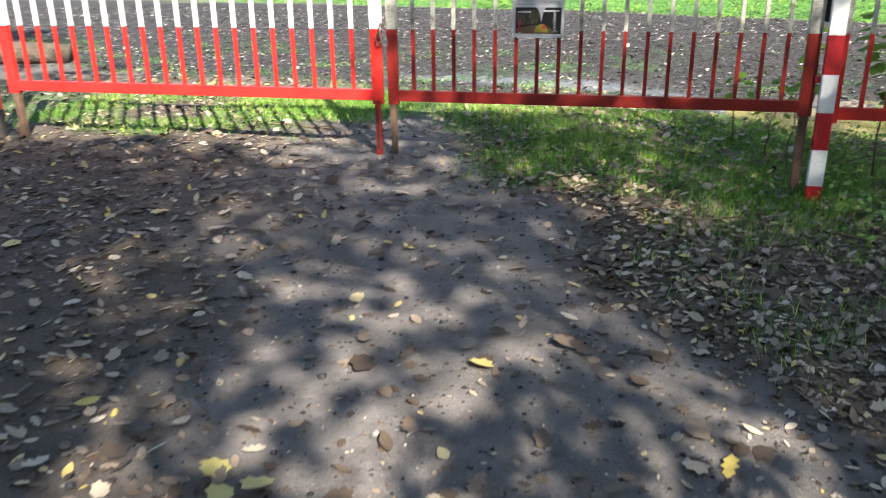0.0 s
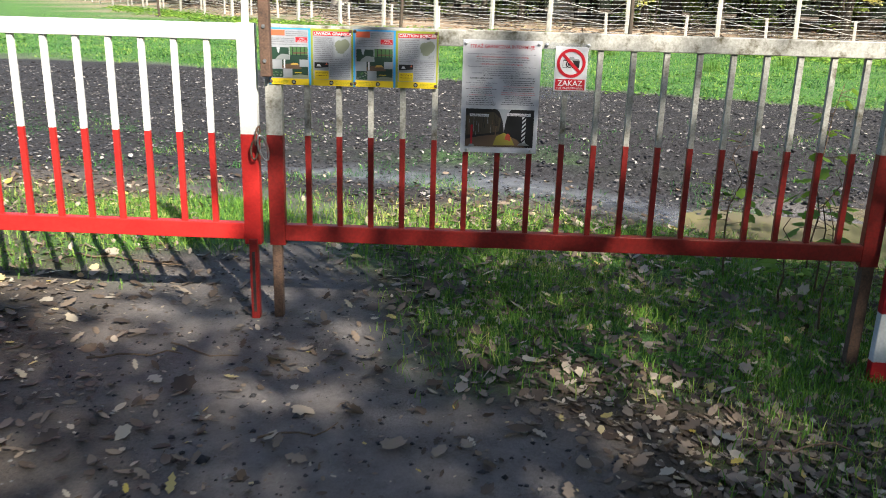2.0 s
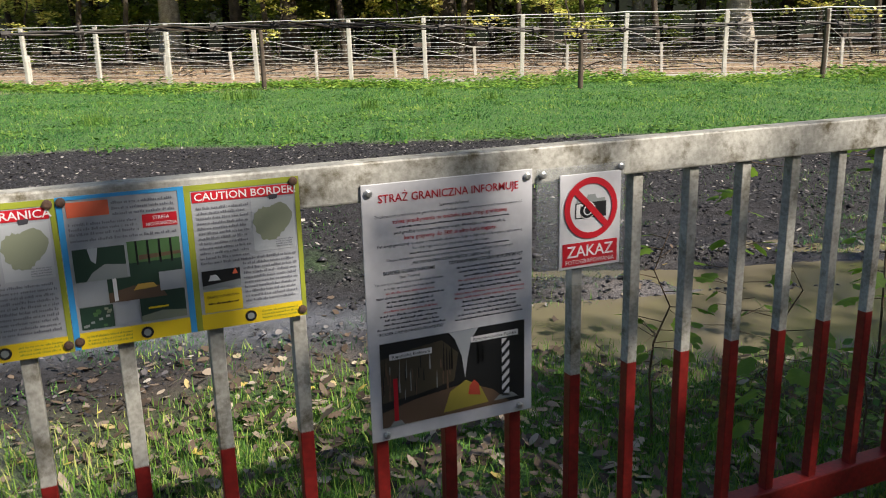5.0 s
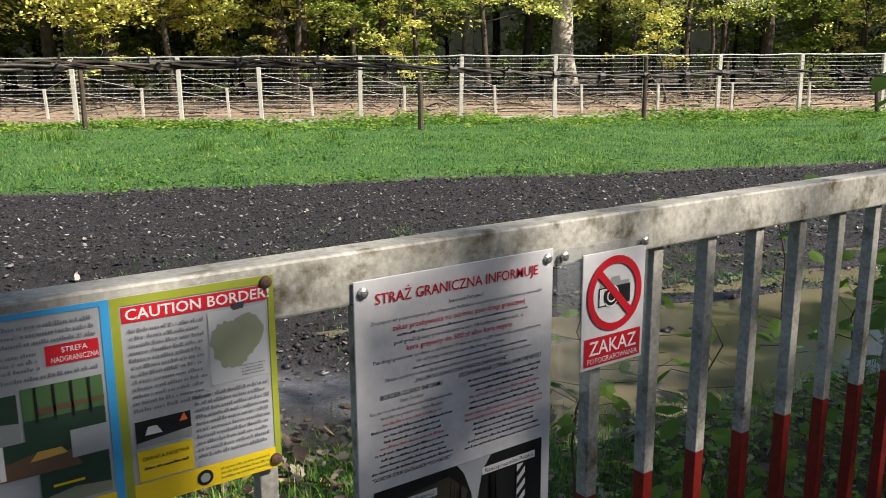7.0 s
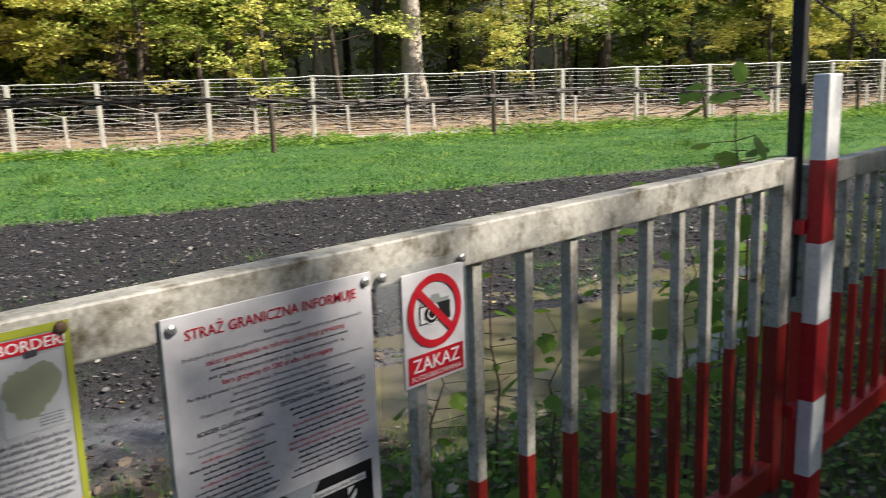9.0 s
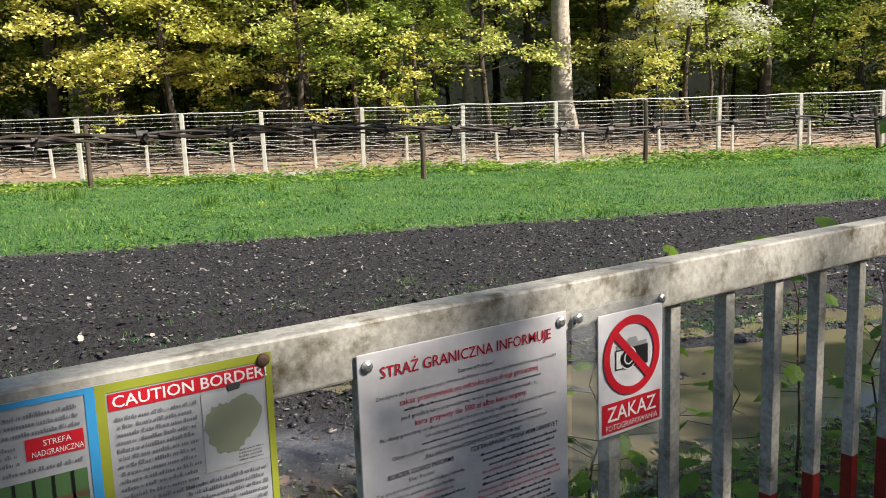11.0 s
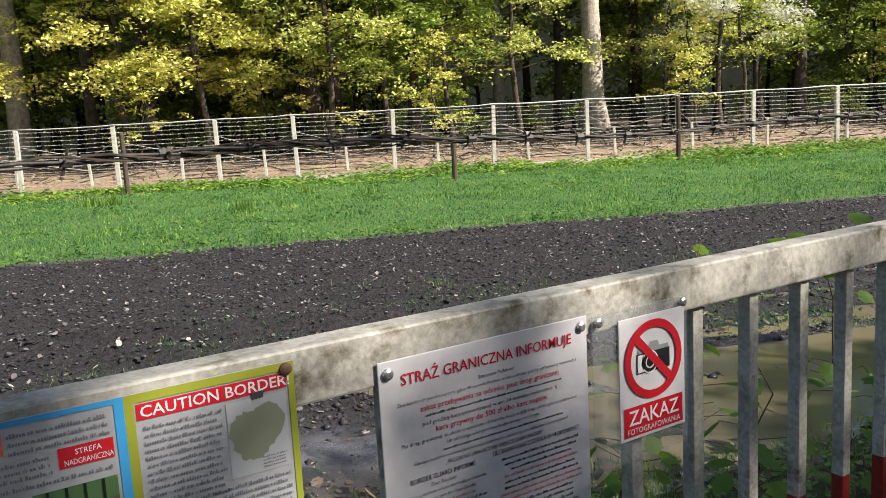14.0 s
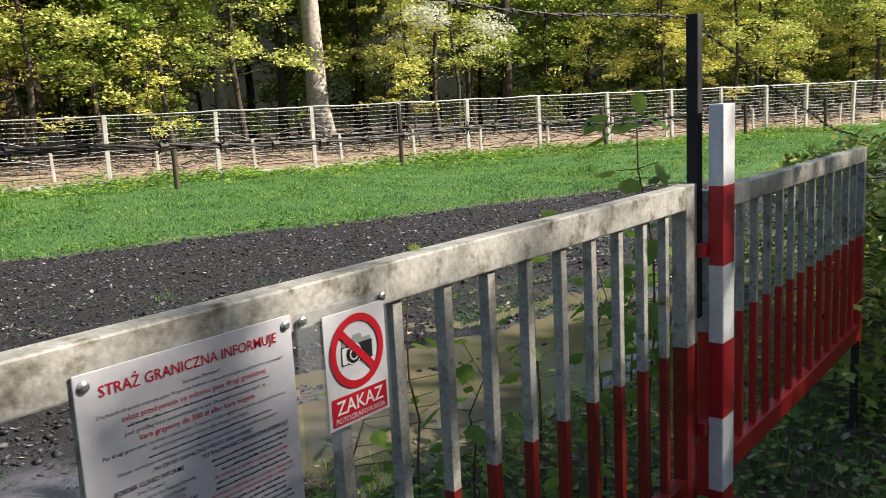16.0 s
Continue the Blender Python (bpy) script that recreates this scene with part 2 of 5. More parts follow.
def land(x, y):
    """Height of the ground."""
    x, y = np.asarray(x, dtype=float), np.asarray(y, dtype=float)
    z = -0.15 * smoothstep(x, 0.2, 2.3) * (1 - smoothstep(y, 9.3, 12.0))
    r = np.sqrt(((x - 4.6 + 0.45 * (y - 8.0)) / 2.5) ** 2 + ((y - 7.95) / 0.95) ** 2)
    z = z - 0.10 * (1 - smoothstep(r + 0.12 * wave(x, y, 2.3, 1.0), 0.45, 1.15))
    for off, depth in ((0.0, 0.05), (1.6, 0.04)):                 # wheel ruts on the track
        d = y - (10.25 + off - 0.40 * x + 0.12 * wave(x, y, 1.7, 2.6))
        z = z - depth * np.exp(-(d / 0.22) ** 2) * smoothstep(x, -1.5, 1.5)
        z = z + 0.11 * np.exp(-((np.abs(d) - 0.38) / 0.14) ** 2) * smoothstep(x, -1.5, 1.5)
    z = z - 0.02 * mud(x, y)
    z = z - 0.07 * np.exp(-((x - 2.35) / 0.8) ** 2 - ((y - 5.1) / 0.45) ** 2)      # hollow at the striped pole
    z = z + 0.5 * smoothstep(y - fence_y(x), 1.0, 9.0)            # low bank behind the fence
    near = 1 - smoothstep(y, 20, 45)
    z = z + near * (0.012 * wave(x, y, 1.9, 0.3) + 0.006 * wave(x, y, 6.1, 2.0))
    tr = smoothstep(y, track_near(x), track_near(x) + 0.8) * (1 - smoothstep(y, track_far(x) - 0.5, track_far(x)))
    z = z + tr * (0.016 * wave(x, y, 9.0, 4.0) + 0.012 * wave(x, y, 17.0, 1.0))
    z = z + 0.05 * smoothstep(y, track_far(x), track_far(x) + 2)
    return z


def land1(x, y):
    return float(land(np.array([x]), np.array([y]))[0])


def zones(x, y):
    """Cover of the ground, 0 to 1: grass, gravel track, sandy strip, leaf litter."""
    n1, n2 = wave(x, y, 1.3, 0.5), wave(x, y, 4.3, 1.5)
    jag = 0.35 * n1 + 0.2 * n2
    gravel = smoothstep(y + jag, track_near(x) - 0.3, track_near(x) + 0.5) * (1 - smoothstep(y + 0.5 * jag, track_far(x) - 0.35, track_far(x) + 0.2))
    fy = fence_y(x)
    meadow = smoothstep(y + 0.5 * jag, track_far(x) - 0.3, track_far(x) + 0.35) * (1 - smoothstep(y + 0.3 * jag, fy - 1.0, fy - 0.4))
    sand = smoothstep(y, fy - 1.0, fy - 0.5) * (1 - smoothstep(y + 2 * jag, fy + 5.5, fy + 8.5))
    strip = smoothstep(x + 0.4 * jag, -0.5, 0.3) * smoothstep(y + 0.5 * jag, 4.6, 5.2) * (1 - smoothstep(y + 0.7 * jag, 7.5, 8.2))
    left = (1 - smoothstep(np.hypot((x + 2.0) / 1.1, (y - 7.2) / 0.75) + 0.4 * jag, 0.6, 1.1)) + 0.6 * smoothstep(y + jag, 5.8, 6.3) * (1 - smoothstep(y + jag, 7.0, 8.6)) * smoothstep(n1, -0.5, 0.1) * (1 - smoothstep(x, -0.6, 0.0))
    verge = 0.22 * smoothstep(x - path_edge(y) + jag, 0.2, 0.9) * (1 - smoothstep(y, 4.6, 5.2)) * smoothstep(n2 + n1, 0.0, 0.7)
    far_tufts = 0.55 * np.exp(-((y - 9.9) / 0.4) ** 2) * np.exp(-((x - 0.2) / 1.1) ** 2) * smoothstep(n2, -0.3, 0.3)
    strip = strip * (1 - 0.8 * smoothstep(x + 0.5 * jag, 2.2, 2.9))
    strip, left = strip * (1 - 0.9 * mud(x, y)), left + far_tufts
    grass = np.clip(meadow + strip + left + verge, 0, 1)
    litter = np.clip(smoothstep(x - path_edge(y) + jag, -0.1, 0.5) * (1 - smoothstep(y, 7.5, 8.6)) + 0.85 * (1 - smoothstep(x + 1.6 * jag + 0.25 * (y - 3), -1.7, -0.3)) * (1 - smoothstep(y, 8, 9)), 0, 1)
    litter = np.maximum(litter, smoothstep(y, fy + 5, fy + 9))
    return grass, gravel, sand, litter


def ground_material():
    m = bpy.data.materials.new("ground_soil")
    m.use_nodes = True
    n, l = nodes_of(m)
    bsdf = n["Principled BSDF"]
    geo = n.new("ShaderNodeNewGeometry")
    att = n.new("ShaderNodeAttribute")
    att.attribute_name = "cover"
    sep = n.new("ShaderNodeSeparateColor")
    l.new(att.outputs["Color"], sep.inputs[0])

    def tex(scale, detail=8, rough=0.6):
        t = n.new("ShaderNodeTexNoise")
        t.inputs["Scale"].default_value, t.inputs["Detail"].default_value, t.inputs["Roughness"].default_value = scale, detail, rough
        l.new(geo.outputs["Position"], t.inputs["Vector"])
        return t

    def ramp(t, stops):
        r = n.new("ShaderNodeValToRGB")
        els = r.color_ramp.elements
        while len(els) < len(stops):
            els.new(0.5)
        for k, (p, c) in enumerate(stops):
            els[k].position, els[k].color = p, (*c, 1)
        l.new(t, r.inputs[0])
        return r.outputs[0]

    def mix(f, a, b):
        x = n.new("ShaderNodeMix")
        x.data_type = "RGBA"
        l.new(f, x.inputs["Factor"])
        l.new(a, x.inputs["A"])
        l.new(b, x.inputs["B"])
        return x.outputs["Result"]

    big, mid, fine = tex(0.9), tex(7, 8), tex(90, 6, 0.75)
    dirt = mix(big.outputs[0], ramp(fine.outputs[0], [(0.3, (0.050, 0.043, 0.041)), (0.7, (0.21, 0.187, 0.176))]), ramp(mid.outputs[0], [(0.3, (0.10, 0.089, 0.085)), (0.7, (0.31, 0.28, 0.265))]))
    gravel = mix(mid.outputs[0], ramp(fine.outputs[0], [(0.35, (0.005, 0.0049, 0.0056)), (0.7, (0.027, 0.026, 0.030))]), ramp(fine.outputs[0], [(0.3, (0.008, 0.0078, 0.009)), (0.72, (0.052, 0.050, 0.056))]))
    lump = tex(24, 5, 0.65)
    shadef = ramp(lump.outputs[0], [(0.38, (0.3, 0.3, 0.31)), (0.62, (1.7, 1.65, 1.68))])
    mul = n.new("ShaderNodeMix")
    mul.data_type, mul.blend_type = "RGBA", "MULTIPLY"
    mul.inputs["Factor"].default_value = 1.0
    l.new(gravel, mul.inputs["A"])
    l.new(shadef, mul.inputs["B"])
    gravel = mul.outputs["Result"]
    sand = mix(big.outputs[0], ramp(mid.outputs[0], [(0.38, (0.05, 0.028, 0.016)), (0.5, (0.27, 0.165, 0.10)), (0.64, (0.58, 0.45, 0.30))]), ramp(fine.outputs[0], [(0.4, (0.22, 0.14, 0.085)), (0.6, (0.60, 0.47, 0.33))]))
    grass = ramp(lump.outputs[0], [(0.36, (0.018, 0.055, 0.012)), (0.64, (0.12, 0.28, 0.05))])
    litter = ramp(fine.outputs[0], [(0.3, (0.03, 0.02, 0.013)), (0.7, (0.12, 0.085, 0.055))])
    col = mix(sep.outputs[1], dirt, gravel)
    col = mix(att.outputs["Alpha"], col, litter)
    col = mix(sep.outputs[0], col, grass)
    col = mix(sep.outputs[2], col, sand)
    mud_sheen = n.new("ShaderNodeAttribute")
    mud_sheen.attribute_name = "mud_sheen"
    # wet mud: the sky's pale blue-grey reflection is mixed into its colour
    col = mix(mud_sheen.outputs["Fac"], col, ramp(mid.outputs[0], [(0.3, (0.075, 0.08, 0.095)), (0.7, (0.22, 0.23, 0.265))]))
    l.new(col, bsdf.inputs["Base Color"])
    wet = n.new("ShaderNodeSeparateXYZ")
    l.new(geo.outputs["Position"], wet.inputs[0])
    mr = n.new("ShaderNodeMapRange")
    mr.inputs[1].default_value, mr.inputs[2].default_value, mr.inputs[3].default_value, mr.inputs[4].default_value = -0.16, -0.08, 0.28, 0.92
    l.new(wet.outputs[2], mr.inputs[0])
    dry = n.new("ShaderNodeMath")
    dry.operation = "MULTIPLY_ADD"
    dry.inputs[1].default_value = -0.6
    dry.use_clamp = True
    l.new(mud_sheen.outputs["Fac"], dry.inputs[0])
    l.new(mr.outputs[0], dry.inputs[2])
    l.new(dry.outputs[0], bsdf.inputs["Roughness"])
    bp = n.new("ShaderNodeBump")
    bp.inputs["Strength"].default_value, bp.inputs["Distance"].default_value = 0.9, 0.03
    ad = n.new("ShaderNodeMath")
    ad.operation = "ADD"
    l.new(lump.outputs[0], ad.inputs[0])
    l.new(fine.outputs[0], ad.inputs[1])
    l.new(ad.outputs[0], bp.inputs["Height"])
    l.new(bp.outputs[0], bsdf.inputs["Normal"])
    return m


def build_ground():
    def axis(lo, hi, a, b, step):
        inner = np.arange(a, b, step)
        out1 = b + (hi - b) * (np.linspace(0, 1, 60) ** 2.6)
        out0 = a - (a - lo) * (np.linspace(0, 1, 60)[1:] ** 2.6)
        return np.concatenate([out0[::-1], inner, out1])
    xs, ys = axis(-2500, 2500, -7, 14, 0.09), axis(-2500, 2500, -2, 19, 0.09)
    gx, gy = np.meshgrid(xs, ys)
    x, y = gx.ravel(), gy.ravel()
    co = np.stack([x, y, land(x, y)], 1)
    w, h = len(xs), len(ys)
    i = np.arange(h - 1)[:, None] * w + np.arange(w - 1)[None, :]
    i = i.ravel()
    me = raw("ground", co, np.stack([i, i + 1, i + 1 + w, i + w], 1), ground_material(), smooth=True)
    grass, gravel, sand, litter = zones(x, y)
    attr = me.color_attributes.new("cover", "FLOAT_COLOR", "POINT")
    attr.data.foreach_set("color", np.stack([grass, gravel, sand, litter], 1).astype(np.float32).ravel())
    sl = me.attributes.new("mud_sheen", "FLOAT", "POINT")
    sl.data.foreach_set("value", mud(x, y).astype(np.float32))
    return tagged(new("ground", me), "trodden earth, gravel track, grass and leaf litter", "ground", kind="structure")


ground = build_ground()


def build_water():
    m = bpy.data.materials.new("muddy_water")
    m.use_nodes = True
    n, l = nodes_of(m)
    b = n["Principled BSDF"]
    b.inputs["Base Color"].default_value = (0.15, 0.13, 0.085, 1)
    b.inputs["Roughness"].default_value, b.inputs["IOR"].default_value = 0.06, 1.33
    t = n.new("ShaderNodeTexNoise")
    t.inputs["Scale"].default_value = 3
    bp = n.new("ShaderNodeBump")
    bp.inputs["Strength"].default_value, bp.inputs["Distance"].default_value = 0.04, 0.01
    l.new(t.outputs[0], bp.inputs["Height"])
    l.new(bp.outputs[0], b.inputs["Normal"])
    bm = bmesh.new()
    bmesh.ops.create_grid(bm, x_segments=12, y_segments=8, size=1)
    bmesh.ops.scale(bm, vec=(4.6, 1.7, 1), verts=bm.verts)
    bmesh.ops.translate(bm, vec=(5.2, 7.95, WATER_Z), verts=bm.verts)
    bmesh.ops.rotate(bm, cent=(5.2, 8.0, 0), matrix=Matrix.Rotation(radians(-8), 3, "Z"), verts=bm.verts)
    ob = part("water", bm, m, None)
    return tagged(ob, "shallow muddy puddle in a dip of the track", "puddle", kind="structure")


build_water()


# ---- the gate ----
GY = 5.52                       # middle of the gate's bars
SPLIT = 0.907                   # red below, white above
BAR0, PITCH = -0.64, 0.148


def thing(name, label, category, place=(0, 0, 0), group="", kind=""):
    ob = new(name)
    ob.location = place
    ob.empty_display_size = 0.1
    return tagged(ob, label, category, group, kind)


def bar_mesh(height0, height1, white, red, half=0.0128):
    bm = slot_by_height(box(-half, half, -half, half, height0, height1, 0.002, cuts=(SPLIT,)), (SPLIT,))
    me = bpy.data.meshes.new("bar")
    bm.to_mesh(me)
    bm.free()
    me.materials.append(red)
    me.materials.append(white)
    return me


def rail(name, x0, x1, z0, z1, mat, parent):
    return part(name, box(x0, x1, GY - 0.024, GY + 0.024, z0, z1, 0.004), mat, parent)


def stile(name, x0, x1, z0, z1, mats, parent, deep=0.024):
    return part(name, slot_by_height(box(x0, x1, GY - deep, GY + deep, z0, z1, 0.004, cuts=(SPLIT,)), (SPLIT,)), mats, parent)


def gate_leaf(label, xl, xr, bars, white, red, wl, wr, leg_side):
    """A leaf between its stiles at xl and xr: two rails, bars and stiles; leg_side: the stile that runs to the ground."""
    g = thing("gate_leaf", label, "gate", group="gate leaves")
    rail("top_rail", xl + wl, xr - wr, 1.335, 1.408, white, g)
    rail("bottom_rail", xl + wl, xr - wr, 0.395, 0.475, red, g)
    foot_l = land1(xl, GY) - 0.03 if "l" in leg_side else 0.37
    foot_r = land1(xr, GY) - 0.03 if "r" in leg_side else 0.37
    stile("stile", xl, xl + wl, max(foot_l, 0.37), 1.41, (red, white), g)
    stile("stile", xr - wr, xr, max(foot_r, 0.37), 1.41, (red, white), g)
    me = bar_mesh(0.47, 1.34, white, red)
    for x in bars:
        b = new("bar", me)
        b.location, b.parent = (x, GY, 0), g
    return g


right_leaf = gate_leaf("steel bar gate leaf, weathered white above red toned as in shade, closed", -0.832, 2.075, [BAR0 + PITCH * k for k in range(18)], WHITE_PAINT, RED_PAINT, 0.076, 0.085, "lr")
part("gate_foot", box(-0.822, -0.778, GY - 0.022, GY + 0.022, land1(-0.8, GY) - 0.05, 0.372, 0.003), RUST, right_leaf, "rusty brown foot")
part("gate_foot", box(2.005, 2.06, GY - 0.025, GY + 0.025, land1(2.03, GY) - 0.05, 0.372, 0.003), RUST, right_leaf)
left_leaf = gate_leaf("steel bar gate leaf, white above red coloured as sunlit, closed", -4.03, -0.873, [-1.098 - 0.152 * k for k in range(19)], SUNLIT_WHITE, SUNLIT_RED, 0.085, 0.082, "l")
part("drop_bolt", box(-0.93, -0.89, GY - 0.045, GY - 0.005, land1(-0.9, GY) - 0.05, 0.40, 0.003), RED_PAINT, left_leaf)
part("bolt_slot", box(-0.917, -0.903, GY - 0.0475, GY - 0.044, 0.03, 0.34, 0), DARK_STEEL, left_leaf, "black slot in the drop bolt")
part("gate_foot", box(-4.0, -3.95, GY - 0.025, GY + 0.025, land1(-4, GY) - 0.05, 0.372, 0.003), RUST, left_leaf)


def upright(name, label, x, y, z0, z1, half, mat, lean=0.0):
    bm = box(-half, half, -half, half, 0, z1 - z0, 0.004)
    ob = part(name, bm, mat, None)
    ob.matrix_world = pose(x, y, z0, 0, lean, 0)
    return tagged(ob, label, "post", group="wire uprights")


upright("wire_upright", "white steel tube rising over the gate's stile", -0.918, GY + 0.006, 1.41, 1.96, 0.0145, SUNLIT_WHITE, 1.0)
brown_up = upright("wire_upright", "rusty brown square tube bolted to the gate", -0.812, GY - 0.056, 1.18, 1.96, 0.0235, RUST, -0.5)
black_up = upright("wire_upright", "black square steel tube above the gate's hinge", 2.098, GY - 0.006, 0.98, 1.915, 0.0190, DARK_STEEL)
for z in (1.25, 1.40):
    v, f = tube([(-0.812, GY - 0.085, z), (-0.812, GY - 0.078, z)], [0.009, 0.009], 6)
    mesh_object("bolt", [Vector(p) - Vector((-0.812, GY - 0.056, 1.18)) for p in v], f, ZINC, brown_up)


# striped boundary poles
def striped_pole(label, x, y, top, flip=0):
    p = thing("striped_pole", label, "pole", (x, y, 0), group="striped poles")
    foot = land1(x, y) - 0.08
    cuts = [top - 0.247 * k for k in range(1, 9) if top - 0.247 * k > foot + 0.02]
    bm = box(-0.05, 0.05, -0.024, 0.024, foot, top, 0.005, cuts=cuts)
    for f in bm.faces:
        k = int((top - f.calc_center_median().z) / 0.247)
        f.material_index = (k + flip) % 2
    part("shaft", bm, (POLE_WHITE, POLE_RED), p)
    return p


pole_r = striped_pole("red and white striped flat boundary pole beside the gate", 2.145, GY - 0.074, 1.646)
for z in (0.62, 1.20):
    part("hinge", box(-0.08, -0.03, 0.022, 0.052, z - 0.022, z + 0.022, 0.004), POLE_RED, pole_r, "welded red hinge")
pole_l = striped_pole("red and white striped flat pole, black at its foot", -4.17, GY - 0.05, 1.646)
part("black_foot", box(-0.053, 0.053, -0.027, 0.027, land1(-4.17, GY) - 0.05, 0.24, 0.003), DARK_STEEL, pole_l, "black painted foot")

# fixed panel beside the gate
panel = thing("fence_panel", "fixed steel bar panel, white above red coloured as sunlit", "fence panel")
px0, px1 = 2.19, 4.36
rail("top_rail", px0 + 0.05, px1 - 0.05, 1.30, 1.372, WHITE_PAINT, panel)
rail("bottom_rail", px0 + 0.05, px1 - 0.05, 0.355, 0.435, SUNLIT_RED, panel)
stile("stile", px0, px0 + 0.05, 0.33, 1.374, (SUNLIT_RED, WHITE_PAINT), panel)
stile("stile", px1 - 0.05, px1, 0.33, 1.374, (SUNLIT_RED, WHITE_PAINT), panel)
part("panel_foot", box(px1 - 0.045, px1 - 0.01, GY - 0.018, GY + 0.018, land1(px1, GY) - 0.05, 0.332, 0.003), DARK_STEEL, panel, "dark steel foot")
bme = bar_mesh(0.43, 1.305, WHITE_PAINT, SUNLIT_RED)
for k in range(13):
    b = new("bar", bme)
    b.location, b.parent = (px0 + 0.185 + 0.152 * k, GY, 0), panel

# chain that holds the leaves together
chain = thing("chain", "zinc steel chain and snap hook joining the gate leaves", "chain", (-0.853, GY - 0.05, 0.86))


def ring_link(rx, rz, r, seg=16):
    pts = [(rx * math.cos(2 * math.pi * k / seg), 0, rz * math.sin(2 * math.pi * k / seg)) for k in range(seg + 1)]
    return tube(pts, [r] * (seg + 1), 6, cap=False)


v, f = ring_link(0.020, 0.062, 0.0055)
hook = mesh_object("snap_hook", v, f, ZINC, chain, smooth=True)
hook.matrix_local = pose(0.012, -0.004, -0.01, 0, -14, 25)
v, f = ring_link(0.016, 0.045, 0.005)
for m4 in (pose(-0.015, 0.002, 0.045, 0, 20, 70), pose(-0.03, 0.0, -0.02, 0, 5, 20)):
    lk = mesh_object("link", v, f, RUST, chain, smooth=True)
    lk.matrix_local = m4


# barbed wire above the gate
def barbed_wire(label, a, b, sag, seed, dead=0):
    rng = random.Random(seed)
    w = thing("barbed_wire", label, "barbed wire", a, group="barbed wire over the gate")
    a, b = Vector(a), Vector(b)
    n = 90

    def at(t):
        p = (b - a) * t
        return p + Vector((0, 0.004 * math.sin(t * 31), -sag * 4 * t * (1 - t) + 0.006 * math.sin(t * 17 + seed)))
    for ph in (0, math.pi):
        pts = [at(k / n) + Vector((0, math.cos(ph + k * 1.1), math.sin(ph + k * 1.1))) * 0.0026 for k in range(n + 1)]
        v, f = tube(pts, [0.0019] * (n + 1), 5)
        mesh_object("strand", v, f, WIRE, w, smooth=True)
    k = 0.02
    step = 0.1 / (b - a).length
    while k < 0.98:
        p = at(k)
        pieces = []
        for s in (1, -1):
            d = Vector((rng.uniform(-0.4, 0.4), rng.uniform(-1, 1), rng.uniform(-1, 1))).normalized() * 0.014
            pieces.append(tube([p - d, p + d], [0.0014, 0.0014], 4))
        pieces.append(tube([p - Vector((0.006, 0, 0)), p + Vector((0.006, 0, 0))], [0.0058, 0.0058], 6))
        v, f = joined(pieces)
        mesh_object("barb", v, f, WIRE, w)
        k += step
    if dead:
        pieces = []
        for _ in range(dead):
            t0 = rng.uniform(0.05, 0.85)
            pts = []
            for q in range(14):
                u = t0 + q * 0.010
                pts.append(at(min(u, 1)) + Vector((0, math.cos(q * 0.9 + t0 * 40), math.sin(q * 0.9 + t0 * 40))) * (0.004 + 0.003 * rng.random()))
            pieces.append(tube(pts, [0.0016 - 0.00007 * q for q in range(14)], 5))
        v, f = joined(pieces)
        mesh_object("dead_vine", v, f, DARK_BARK, w, label="dry vine wound round the wire")
    return w


barbed_wire("rusty barbed wire with dry vine, stretched above the gate", (-0.812, GY - 0.02, 1.652), (2.10, GY + 0.01, 1.61), 0.0, 3, dead=4)
barbed_wire("thin barbed wire along the tops of the uprights", (-0.92, GY, 1.93), (2.10, GY + 0.01, 1.905), 0.045, 5, dead=3)
barbed_wire("slack barbed wire hanging beside the striped pole", (2.17, GY + 0.02, 1.58), (2.9, GY + 0.3, 1.28), 0.06, 9)
barbed_wire("barbed wire sloping down over the fixed panel", (2.115, GY, 1.90), (4.75, GY + 0.10, 1.40), 0.05, 11, dead=3)


# ---- notices on the gate ----
def ink(name, c, rough=0.35):
    return plain(name, c, rough)


SIGN_WHITE = surface("sign_white_plate", (0.46, 0.46, 0.49), (0.55, 0.55, 0.575), 3, 40, 0.32, 0.05, bump_dist=0.001)
PAPER_GREY = surface("poster_paper", (0.25, 0.265, 0.29), (0.33, 0.345, 0.37), 4, 50, 0.3, 0.05, bump_dist=0.001)
INK_RED, INK_BLACK, INK_GREY = ink("red_ink", (0.42, 0.010, 0.02)), ink("black_ink", (0.012, 0.012, 0.014)), ink("grey_ink", (0.045, 0.045, 0.055))
PHOTO_PALE = ink("photo_pale", (0.27, 0.29, 0.31))
INK_PRINT = ink("poster_print", (0.15, 0.155, 0.18))
INK_PALE_RED = ink("pale_red_ink", (0.50, 0.16, 0.17))
INK_WHITE = ink("white_ink", (0.60, 0.60, 0.61))
INK_BLUE, INK_OLIVE, INK_YELLOW, INK_ORANGE = ink("blue_ink", (0.035, 0.27, 0.56)), ink("olive_ink", (0.24, 0.27, 0.03)), ink("yellow_ink", (0.62, 0.45, 0.015)), ink("orange_ink", (0.62, 0.12, 0.06))
PHOTO = [ink("photo_dark_green", (0.018, 0.045, 0.03)), ink("photo_black", (0.010, 0.011, 0.012)), ink("photo_grey", (0.22, 0.24, 0.24)), ink("photo_green", (0.06, 0.13, 0.05)), ink("photo_brown", (0.11, 0.07, 0.045)), ink("photo_sky", (0.34, 0.36, 0.385)), ink("photo_sage", (0.19, 0.21, 0.15)), ink("photo_umber", (0.055, 0.045, 0.03))]


